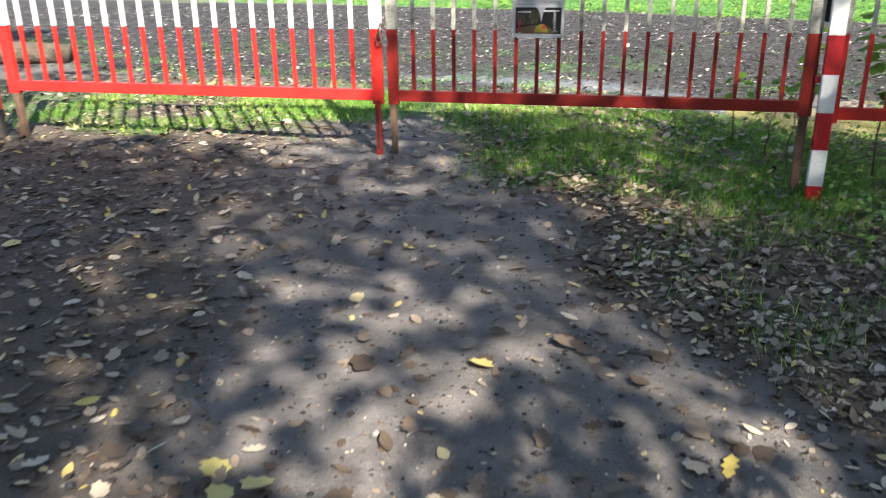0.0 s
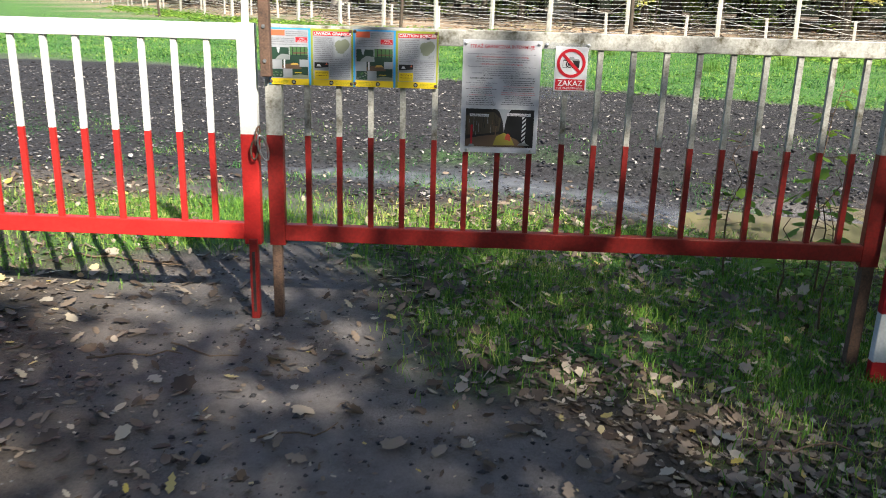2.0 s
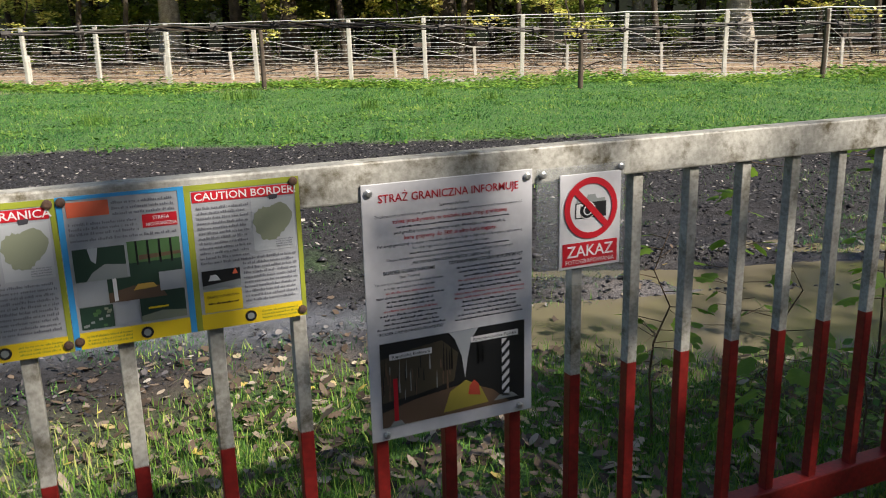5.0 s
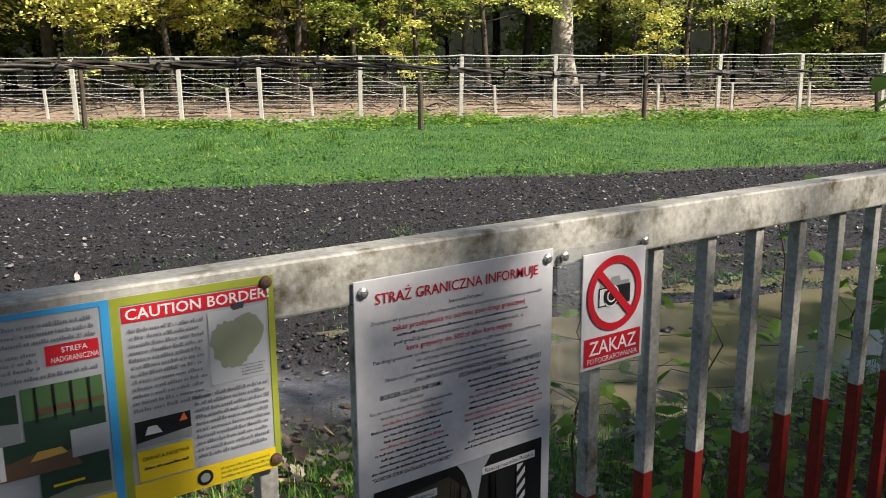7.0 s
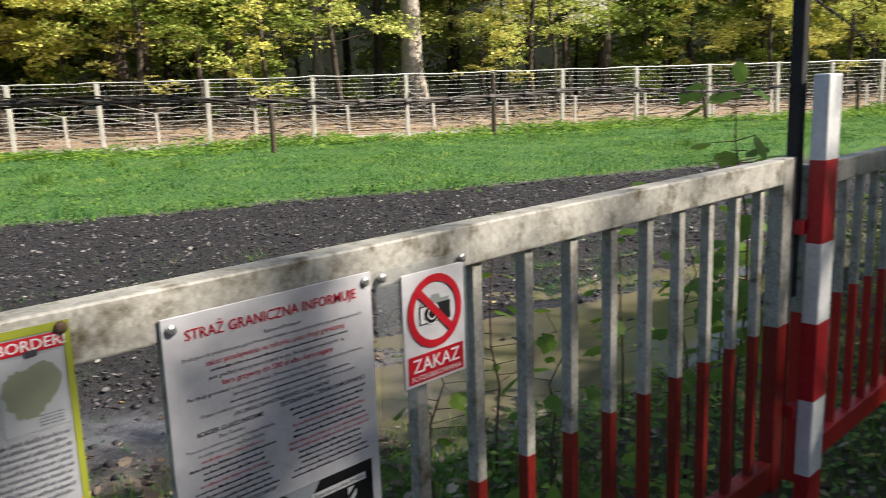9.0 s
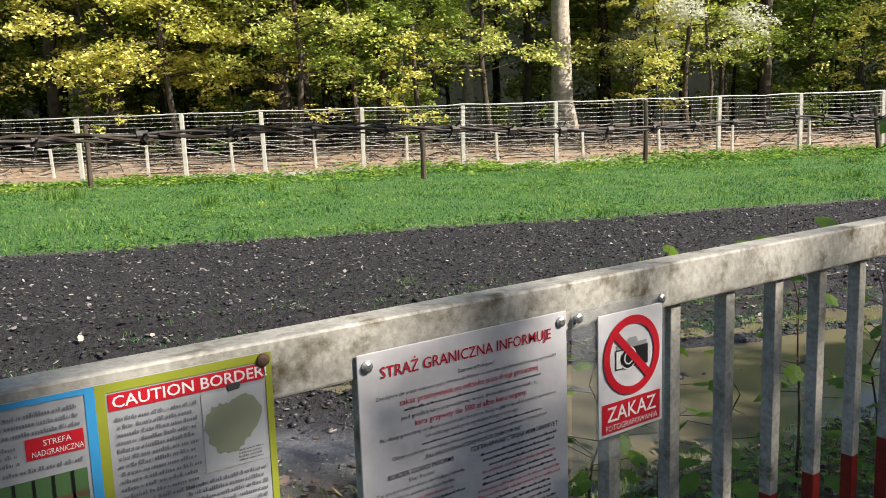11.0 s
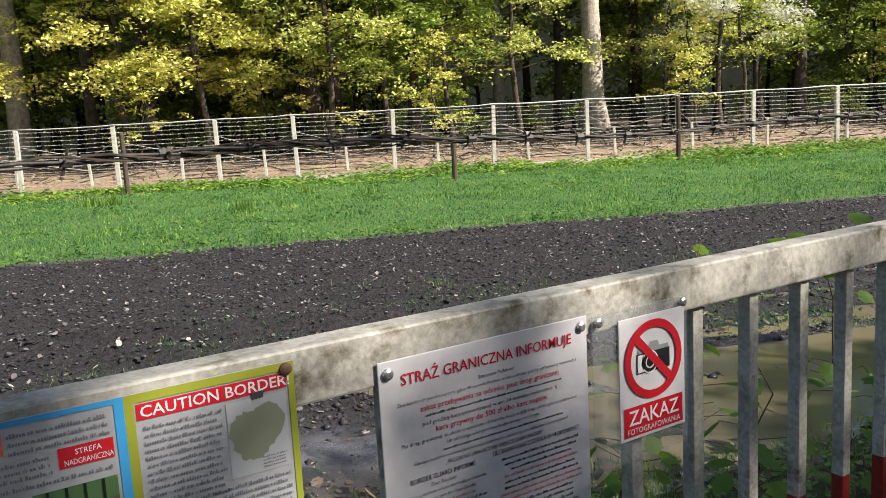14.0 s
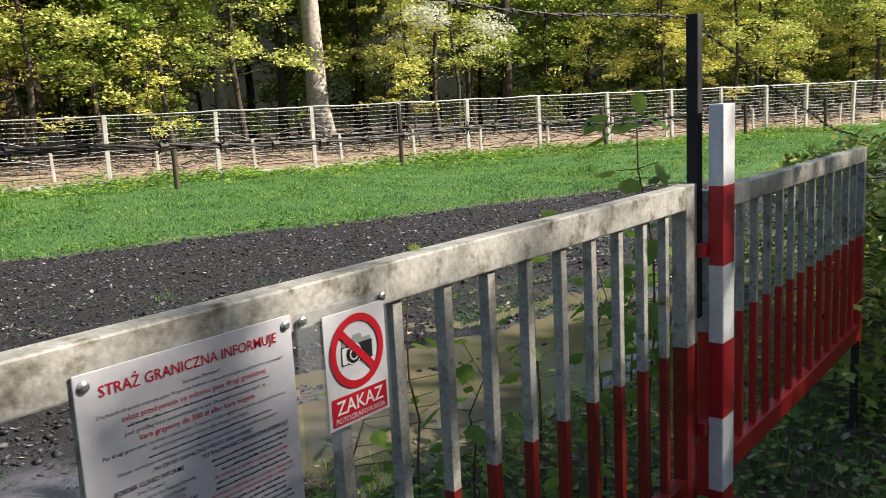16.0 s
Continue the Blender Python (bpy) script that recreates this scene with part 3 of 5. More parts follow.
def rect(parent, name, x0, x1, z0, z1, mat, level=1, label=""):
    """A printed patch on a sign; higher levels lie on top."""
    y = -0.0005 * level
    return mesh_object(name, [(x0, y, z0), (x1, y, z0), (x1, y, z1), (x0, y, z1)], [(0, 1, 2, 3)], mat, parent, label=label)


def patch(parent, name, pts, mat, level=1):
    """A printed shape of any outline."""
    y = -0.0005 * level
    return mesh_object(name, [(x, y, z) for x, z in pts], [tuple(range(len(pts)))], mat, parent)


def text(parent, words, x, z, size, mat, width=None, align="CENTER", level=2, slant=0.0, heavy=0.0):
    """Lettering in the built-in font as a thin mesh; width: the length it is fitted to."""
    cu = bpy.data.curves.new("lettering", "FONT")
    cu.body, cu.size, cu.align_x, cu.shear = words, size, align, slant
    cu.resolution_u = 2
    cu.offset = heavy * 0.45                      # thicker strokes
    tmp = bpy.data.objects.new("lettering", cu)
    scene.collection.objects.link(tmp)
    me = bpy.data.meshes.new_from_object(tmp.evaluated_get(bpy.context.evaluated_depsgraph_get()))
    bpy.data.objects.remove(tmp)
    me.materials.clear()
    me.materials.append(mat)
    ob = new("lettering", me)
    xs = [v.co.x for v in me.vertices]
    k = width / (max(xs) - min(xs)) if width and xs else 1.0
    ob.parent = parent
    m4 = Matrix.Translation((x, -0.0005 * level, z)) @ Matrix.Rotation(radians(90), 4, "X") @ Matrix.Diagonal((k, 1, 1, 1))
    ob.matrix_local = m4
    return ob


def bars(parent, x0, x1, z, height, mat, seed, level=2, ragged=0.0, name="text_line"):
    """A line of small print as word-long bars."""
    rng = random.Random(seed)
    if ragged:
        cut = rng.uniform(0, ragged) * (x1 - x0) / 2
        x0, x1 = x0 + cut, x1 - cut
    verts, faces, x, y = [], [], x0, -0.0005 * level
    while x < x1 - height * 0.6:
        for _ in range(rng.randint(2, 10)):                # one small bar a letter
            w = height * rng.choice((0.12, 0.3, 0.34, 0.4))
            if x + w > x1:
                break
            o = len(verts)
            h = height * rng.choice((0.5, 0.5, 0.55, 0.78))
            verts += [(x, y, z), (x + w, y, z), (x + w, y, z + h), (x, y, z + h)]
            faces.append((o, o + 1, o + 2, o + 3))
            x += w + height * 0.11
        x += height * 0.32
    return mesh_object(name, verts, faces, mat, parent)


def screw(parent, x, z, mat=None):
    v, f = tube([(x, 0, z), (x, -0.004, z), (x, -0.006, z)], [0.0075, 0.0075, 0.004], 10)
    return mesh_object("screw", v, f, mat or ZINC, parent, smooth=False)


FRONT = GY - 0.0265             # the face of the rails


def information_board():
    w, h = 0.352, 0.507
    b = thing("information_board", "white aluminium notice board with red heading and photograph", "sign", (0.074, FRONT - 0.004, 0.861))
    part("plate", box(0, w, 0.0005, 0.0035, 0, h, 0.0012), SIGN_WHITE, b)
    text(b, "STRAŻ GRANICZNA INFORMUJE", w * 0.5, h - 0.0355, 0.0215, INK_RED, 0.288, heavy=0.0003)
    text(b, "Szanowni Państwo!", w * 0.52, h - 0.0525, 0.0080, INK_BLACK, 0.062)
    text(b, "Znajdujecie się przed miejscem, gdzie Wojewoda Podlaski w celu ochrony granicy państwowej wprowadził", w * 0.5, h - 0.0635, 0.0072, INK_GREY, 0.305)
    text(b, "zakaz przebywania na odcinku pasa drogi granicznej", w * 0.5, h - 0.0765, 0.0112, INK_RED, 0.236, heavy=0.0001)
    bars(b, 0.065, 0.30, h - 0.0855, 0.0048, INK_GREY, 3)
    text(b, "pod groźbą kary przewidzianej w art. 54 kodeksu wykroczeń, tj.", w * 0.5, h - 0.0965, 0.0080, INK_BLACK, 0.232)
    text(b, "kara grzywny do 500 zł albo kara nagany.", w * 0.5, h - 0.1085, 0.0112, INK_RED, 0.192, heavy=0.0002)
    text(b, "Pas drogi granicznej", 0.026, h - 0.1195, 0.0078, INK_BLACK, 0.062, align="LEFT")
    text(b, "to obszar o szerokości 15 metrów, licząc w głąb kraju od linii granicy państwowej", 0.093, h - 0.1195, 0.0074, INK_GREY, 0.235, align="LEFT")
    text(b, "lub od brzegu wód granicznych albo brzegu morskiego.", w * 0.5, h - 0.129, 0.0074, INK_GREY, 0.160)
    bars(b, 0.09, 0.30, h - 0.138, 0.0048, INK_GREY, 5)
    text(b, "Obszar, na którym obowiązuje zakaz przebywania, oznaczony jest tablicami informacyjnymi", w * 0.5, h - 0.1475, 0.0074, INK_GREY, 0.265)
    text(b, "„PAS DROGI GRANICZNEJ WEJŚCIE ZABRONIONE”", w * 0.5, h - 0.158, 0.0080, INK_BLACK, 0.170, slant=0.25, heavy=0.0001)
    text(b, "BORDER GUARD INFORMS", 0.088, h - 0.1725, 0.0100, INK_BLACK, 0.104, heavy=0.0002)
    text(b, "ПОГРАНИЧНАЯ СТРАЖА ИНФОРМИРУЕТ", 0.250, h - 0.169, 0.0094, INK_BLACK, 0.160, heavy=0.0002)
    text(b, "Dear Tourists!", 0.088, h - 0.182, 0.0074, INK_BLACK, 0.040)
    text(b, "You are in a location where the Podlasie Voivode,", 0.088, h - 0.192, 0.0074, INK_GREY, 0.140)
    text(b, "in order to protect the State Border", 0.088, h - 0.2015, 0.0074, INK_GREY, 0.104)
    for k in range(9):
        bars(b, 0.016, 0.162, h - 0.2105 - 0.0087 * k, 0.0054, INK_PALE_RED if k in (0, 4) else INK_GREY, 20 + k, ragged=0.35)
    text(b, "“BORDER STRIP ENTRANCE PROHIBITED”", 0.088, h - 0.2905, 0.0082, INK_BLACK, 0.136, heavy=0.0001)
    for k in range(13):
        bars(b, 0.178, 0.336, h - 0.1795 - 0.0088 * k, 0.0054, INK_PALE_RED if k in (3, 6, 7) else INK_GREY, 60 + k, ragged=0.3)
    # photograph of the border line, as plain shapes
    def zz(v):
        return 0.028 + (v - 0.030) * 1.6
    x0, x1 = 0.022, w - 0.018
    rect(b, "photo", x0, x1, zz(0.030), zz(0.138), PHOTO[1], 1)

    def shape(name, pts, mat, level):
        patch(b, name, [(x, zz(z)) for x, z in pts], mat, level)
    shape("photo_sky", [(0.165, 0.138), (0.230, 0.138), (0.214, 0.125), (0.205, 0.100), (0.199, 0.075), (0.192, 0.105), (0.178, 0.128)], PHOTO[5], 2)
    shape("photo_forest", [(x0, 0.062), (0.10, 0.066), (0.175, 0.074), (0.185, 0.110), (0.150, 0.130), (0.09, 0.126), (x0, 0.118)], PHOTO[7], 2)
    shape("photo_ground", [(x0, 0.030), (0.30, 0.030), (0.26, 0.052), (0.20, 0.068), (0.09, 0.060), (x0, 0.050)], PHOTO[4], 3)
    shape("photo_grass", [(0.150, 0.034), (0.250, 0.036), (0.232, 0.060), (0.200, 0.072), (0.165, 0.060)], ink("photo_ochre", (0.26, 0.22, 0.04)), 4)
    shape("photo_patch", [(0.205, 0.052), (0.232, 0.048), (0.228, 0.064), (0.218, 0.070), (0.208, 0.064)], ink("photo_red", (0.34, 0.05, 0.03)), 5)
    rng = random.Random(4)
    for _ in range(34):
        x = rng.uniform(x0, 0.165)
        z = rng.uniform(0.062, 0.10)
        shape("photo_trunk", [(x, z), (x + rng.uniform(0.001, 0.004), z), (x + 0.002, z + rng.uniform(0.01, 0.034)), (x, z + 0.01)], rng.choice((PHOTO[1], PHOTO[4], PHOTO[2], PHOTO[1])), 3.5)
    for _ in range(16):
        x = rng.uniform(0.150, 0.170) if rng.random() < 0.5 else rng.uniform(0.222, 0.240)
        shape("photo_trunk", [(x, 0.09), (x + 0.003, 0.09), (x + 0.002, rng.uniform(0.115, 0.137)), (x, 0.11)], PHOTO[1], 3.6)
    rect(b, "photo_pole", 0.046, 0.055, zz(0.034), zz(0.092), INK_RED, 5)
    shape("photo_pole_foot", [(0.035, 0.030), (0.068, 0.030), (0.060, 0.037), (0.044, 0.037)], PHOTO[2], 6)
    rect(b, "photo_pole", 0.281, 0.298, zz(0.040), zz(0.118), INK_WHITE, 5)
    for k in range(6):
        z = 0.042 + 0.0125 * k
        shape("pole_stripe", [(0.281, z), (0.298, z + 0.010), (0.298, z + 0.016), (0.281, z + 0.006)], INK_BLACK, 6)
    shape("photo_pole_foot", [(0.262, 0.036), (0.318, 0.036), (0.304, 0.043), (0.276, 0.043)], PHOTO[2], 5)
    rect(b, "photo_caption", 0.040, 0.128, 0.166, 0.178, INK_WHITE, 5)
    text(b, "Republika Białoruś", 0.084, 0.169, 0.0090, INK_BLACK, 0.078, level=6)
    rect(b, "photo_caption", 0.212, 0.318, 0.172, 0.184, INK_WHITE, 5)
    text(b, "Rzeczpospolita Polska", 0.265, 0.175, 0.0092, INK_BLACK, 0.096, level=6)
    for x, z in ((0.013, h - 0.016), (w - 0.013, h - 0.014), (0.030, 0.012), (w - 0.030, 0.014)):
        screw(b, x, z)
    return b


def no_photo_sign():
    w, h = 0.146, 0.196
    s = thing("prohibition_sign", "white sign with crossed-out camera, no photography", "sign", (0.4865, FRONT - 0.0085, 1.153))
    part("plate", box(0, w, 0.0005, 0.003, 0, h, 0.001), SIGN_WHITE, s)
    cx, cz, ro, ri = w / 2, 0.124, 0.0635, 0.0505
    seg = 48
    verts, faces = [], []
    for k in range(seg):
        a = 2 * math.pi * k / seg
        verts += [(cx + ro * math.cos(a), -0.002, cz + ro * math.sin(a)), (cx + ri * math.cos(a), -0.002, cz + ri * math.sin(a))]
        k2 = (k + 1) % seg
        faces.append((2 * k, 2 * k2, 2 * k2 + 1, 2 * k + 1))
    mesh_object("red_ring", verts, faces, INK_RED, s)
    rect(s, "camera_body", cx - 0.037, cx + 0.037, cz - 0.020, cz + 0.012, INK_BLACK, 1)
    rect(s, "camera_body", cx - 0.034, cx + 0.034, cz + 0.012, cz + 0.019, PHOTO[2], 1)
    patch(s, "camera_body", [(cx - 0.012, cz + 0.019), (cx + 0.014, cz + 0.019), (cx + 0.010, cz + 0.028), (cx - 0.008, cz + 0.028)], PHOTO[2], 1)
    rect(s, "camera_panel", cx - 0.035, cx - 0.022, cz - 0.018, cz + 0.010, INK_WHITE, 2)

    def disc(r, mat, lev, x):
        patch(s, "camera_lens", [(x + r * math.cos(2 * math.pi * k / 28), cz - 0.004 + r * math.sin(2 * math.pi * k / 28)) for k in range(28)], mat, lev)
    disc(0.0185, INK_WHITE, 2, cx - 0.008)
    disc(0.0160, INK_BLACK, 3, cx - 0.008)
    disc(0.0105, INK_WHITE, 3.5, cx - 0.008)
    disc(0.0080, INK_BLACK, 3.8, cx - 0.008)
    d = 0.0047
    c = 0.040
    patch(s, "red_bar", [(cx - c - d, cz + c - d), (cx + c - d, cz - c - d), (cx + c + d, cz - c + d), (cx - c + d, cz + c + d)], INK_RED, 4.4)
    rect(s, "red_field", 0.007, w - 0.007, 0.006, 0.054, INK_RED, 1)
    text(s, "ZAKAZ", cx, 0.0245, 0.034, INK_WHITE, 0.112, heavy=0.0007)
    text(s, "FOTOGRAFOWANIA", cx, 0.0095, 0.0135, INK_WHITE, 0.118)
    # the clear plastic sheet that carries it
    m = bpy.data.materials.new("clear_plastic")
    m.use_nodes = True
    n, l = nodes_of(m)
    bs = n["Principled BSDF"]
    bs.inputs["Base Color"].default_value = (0.35, 0.38, 0.40, 1)
    bs.inputs["Roughness"].default_value = 0.25
    tr = n.new("ShaderNodeBsdfTransparent")
    mx = n.new("ShaderNodeMixShader")
    mx.inputs[0].default_value = 0.16
    l.new(tr.outputs[0], mx.inputs[1])
    l.new(bs.outputs[0], mx.inputs[2])
    l.new(mx.outputs[0], n["Material Output"].inputs["Surface"])
    sheet = thing("plastic_sheet", "clear scratched plastic sheet bolted behind a sign", "plastic sheet", (0.436, FRONT - 0.0045, 1.115))
    part("sheet", box(0, 0.208, 0.0005, 0.003, 0, 0.250, 0.0008), m, sheet)
    for x, z in ((0.012, 0.238), (0.196, 0.240)):
        screw(sheet, x, z)
    return s


def poster(x, z, headline, seed, label):
    w, h = 0.384, 0.252
    p = thing("border_poster", label, "poster", (x, FRONT - 0.003, z), group="border posters")
    part("plate", box(0, w, 0.0005, 0.0025, 0, h, 0.0008), PAPER_GREY, p)
    half = w / 2
    # blue-edged photo half
    rect(p, "blue_edge", 0, 0.009, 0, h, INK_BLUE, 1)
    rect(p, "blue_edge", half - 0.010, half, 0, h, INK_BLUE, 1)
    rect(p, "blue_edge", 0.009, half - 0.010, h - 0.006, h, INK_BLUE, 1)
    rect(p, "yellow_foot", 0.009, half - 0.010, 0, 0.028, INK_YELLOW, 1)
    rect(p, "orange_field", 0.014, 0.076, h - 0.034, h - 0.010, INK_ORANGE, 1)
    for k in range(3):
        bars(p, 0.080, half - 0.016, h - 0.018 - 0.009 * k, 0.006, INK_PRINT, seed + k)
        bars(p, 0.014, 0.118, h - 0.048 - 0.008 * k, 0.006, INK_PRINT, seed + 5 + k)
    rect(p, "red_field", 0.124, half - 0.014, h - 0.062, h - 0.040, INK_RED, 1)
    text(p, "STREFA", 0.153, h - 0.0495, 0.0085, INK_WHITE, 0.026)
    text(p, "NADGRANICZNA", 0.153, h - 0.0595, 0.0085, INK_WHITE, 0.048)
    bars(p, 0.014, half - 0.016, h - 0.074, 0.006, INK_PRINT, seed + 9)
    rect(p, "photo", 0.014, 0.092, 0.112, 0.166, PHOTO[0], 1)
    patch(p, "photo_part", [(0.030, 0.112), (0.092, 0.112), (0.092, 0.134), (0.060, 0.138), (0.040, 0.126)], PHOTO[2], 2)
    patch(p, "photo_part", [(0.036, 0.166), (0.052, 0.166), (0.047, 0.140), (0.040, 0.146)], PHOTO[5], 2)
    rect(p, "photo", 0.096, half - 0.014, 0.112, 0.170, PHOTO[3], 1)
    rect(p, "photo_part", 0.096, half - 0.014, 0.112, 0.134, PHOTO[0], 2)
    patch(p, "photo_part", [(0.112, 0.138), (0.178, 0.142), (0.178, 0.147), (0.112, 0.146)], PHOTO[4], 3)
    for k in range(4):
        rect(p, "photo_part", 0.108 + 0.018 * k, 0.111 + 0.018 * k, 0.130, 0.170, PHOTO[1], 3)
    rect(p, "photo", 0.060, half - 0.014, 0.072, 0.112, PHOTO[0], 1)
    patch(p, "photo_part", [(0.060, 0.072), (0.150, 0.072), (0.140, 0.092), (0.100, 0.096), (0.060, 0.088)], PHOTO[4], 2)
    rect(p, "photo_part", 0.068, 0.074, 0.074, 0.112, INK_WHITE, 3)
    patch(p, "photo_part", [(0.098, 0.088), (0.136, 0.090), (0.130, 0.098), (0.106, 0.098)], ink("photo_ochre_2", (0.45, 0.28, 0.06)), 3)
    rect(p, "white_field", 0.014, 0.058, 0.074, 0.108, PHOTO_PALE, 2)
    rect(p, "white_field", 0.140, half - 0.012, 0.082, 0.114, PHOTO_PALE, 4)
    rect(p, "white_field", 0.066, 0.104, 0.034, 0.066, PHOTO_PALE, 4)
    rect(p, "photo", 0.014, 0.064, 0.032, 0.070, PHOTO[0], 1)
    rect(p, "photo", 0.106, half - 0.014, 0.032, 0.072, PHOTO[0], 1)
    patch(p, "photo_part", [(0.106, 0.032), (0.178, 0.032), (0.178, 0.044), (0.140, 0.048), (0.106, 0.042)], PHOTO[6], 2)
    rect(p, "photo_part", 0.118, 0.150, 0.053, 0.056, INK_YELLOW, 3)
    rng = random.Random(seed)
    for _ in range(14):
        a, b2 = rng.uniform(0.016, 0.056), rng.uniform(0.034, 0.062)
        rect(p, "photo_part", a, a + 0.006, b2, b2 + 0.004, PHOTO[rng.choice((2, 3, 6))], 2)
    # olive-edged text half
    rect(p, "olive_edge", half, half + 0.010, 0, h, INK_OLIVE, 1)
    rect(p, "olive_edge", w - 0.008, w, 0, h, INK_OLIVE, 1)
    rect(p, "olive_edge", half + 0.010, w - 0.008, h - 0.010, h, INK_OLIVE, 1)
    rect(p, "yellow_foot", half + 0.010, w - 0.008, 0, 0.028, INK_YELLOW, 1)
    rect(p, "red_heading", half + 0.012, w - 0.010, h - 0.030, h - 0.012, INK_RED, 1)
    text(p, headline, half + 0.101, h - 0.027, 0.018, INK_WHITE, 0.170, heavy=0.0005)
    for k in range(12):
        bars(p, half + 0.016, half + 0.104, h - 0.042 - 0.0086 * k, 0.006, INK_PRINT, seed + 30 + k, ragged=0.05)
    rect(p, "map_field", half + 0.108, w - 0.012, 0.128, h - 0.034, PHOTO[5], 1)
    c0, c1 = half + 0.142, 0.178
    rim = random.Random(12)
    shape = []
    for k in range(44):                         # ragged outline of the woodland on the map
        a = 2 * math.pi * k / 44
        rad = 0.029 * (1 + 0.16 * math.sin(2 * a + 0.9) + 0.10 * math.sin(3 * a) + rim.uniform(-0.07, 0.07))
        shape.append((c0 + rad * math.cos(a), c1 + 1.2 * rad * math.sin(a)))
    patch(p, "map_outline", shape, PHOTO[6], 2)
    patch(p, "map_inset", [(c0 - 0.004, c1 + 0.046), (c0 + 0.012, c1 + 0.047), (c0 + 0.010, c1 + 0.039), (c0 - 0.003, c1 + 0.038)], INK_GREY, 3)
    for k in range(4):
        bars(p, half + 0.146, w - 0.016, 0.132 + 0.004 * k, 0.003, INK_PRINT, seed + 90 + k)
    rect(p, "photo", half + 0.016, half + 0.080, 0.072, 0.104, PHOTO[1], 1)
    patch(p, "photo_part", [(half + 0.016, 0.072), (half + 0.080, 0.072), (half + 0.080, 0.084), (half + 0.016, 0.078)], PHOTO[2], 2)
    patch(p, "photo_part", [(half + 0.026, 0.086), (half + 0.046, 0.086), (half + 0.040, 0.096), (half + 0.030, 0.096)], INK_WHITE, 3)
    patch(p, "photo_part", [(half + 0.066, 0.094), (half + 0.076, 0.094), (half + 0.072, 0.104)], INK_ORANGE, 3)
    rect(p, "yellow_field", half + 0.016, half + 0.080, 0.030, 0.068, INK_YELLOW, 2)
    text(p, "GRANICA PAŃSTWA", half + 0.048, 0.055, 0.0072, INK_BLACK, 0.054, level=3)
    bars(p, half + 0.022, half + 0.074, 0.044, 0.0045, INK_BLACK, seed + 77, level=3)
    for k in range(10):
        bars(p, half + 0.086, w - 0.013, 0.116 - 0.0084 * k, 0.006, INK_PRINT, seed + 50 + k)
    for cx, cz in ((half + 0.092, 0.014), (half - 0.080, 0.013)):
        patch(p, "emblem", [(cx + 0.010 * math.cos(k * math.pi / 9), cz + 0.010 * math.sin(k * math.pi / 9)) for k in range(18)], INK_BLACK, 3)
        patch(p, "emblem", [(cx + 0.006 * math.cos(k * math.pi / 9), cz + 0.006 * math.sin(k * math.pi / 9)) for k in range(18)], PHOTO[2], 4)
    for k in range(3):
        bars(p, half + 0.112, w - 0.016, 0.006 + 0.006 * k, 0.0042, INK_OLIVE, seed + 110 + k)
        bars(p, 0.02, 0.09, 0.006 + 0.006 * k, 0.0042, INK_OLIVE, seed + 120 + k)
    for x2, z2 in ((0.008, h - 0.008), (w - 0.010, h - 0.008), (w - 0.008, 0.012), (0.008, 0.014)):
        screw(p, x2, z2, RUST)
    return p


information_board()
no_photo_sign()
poster(-0.806, 1.143, "UWAGA GRANICA", 200, "colour border-zone poster headed in Polish, screwed to the gate")
poster(-0.421, 1.144, "CAUTION BORDER!", 400, "colour border-zone poster headed in English, screwed to the gate")


# ---- the border fence beyond the track ----
def fence_point(x):
    return Vector((x, float(fence_y(x)), 0))


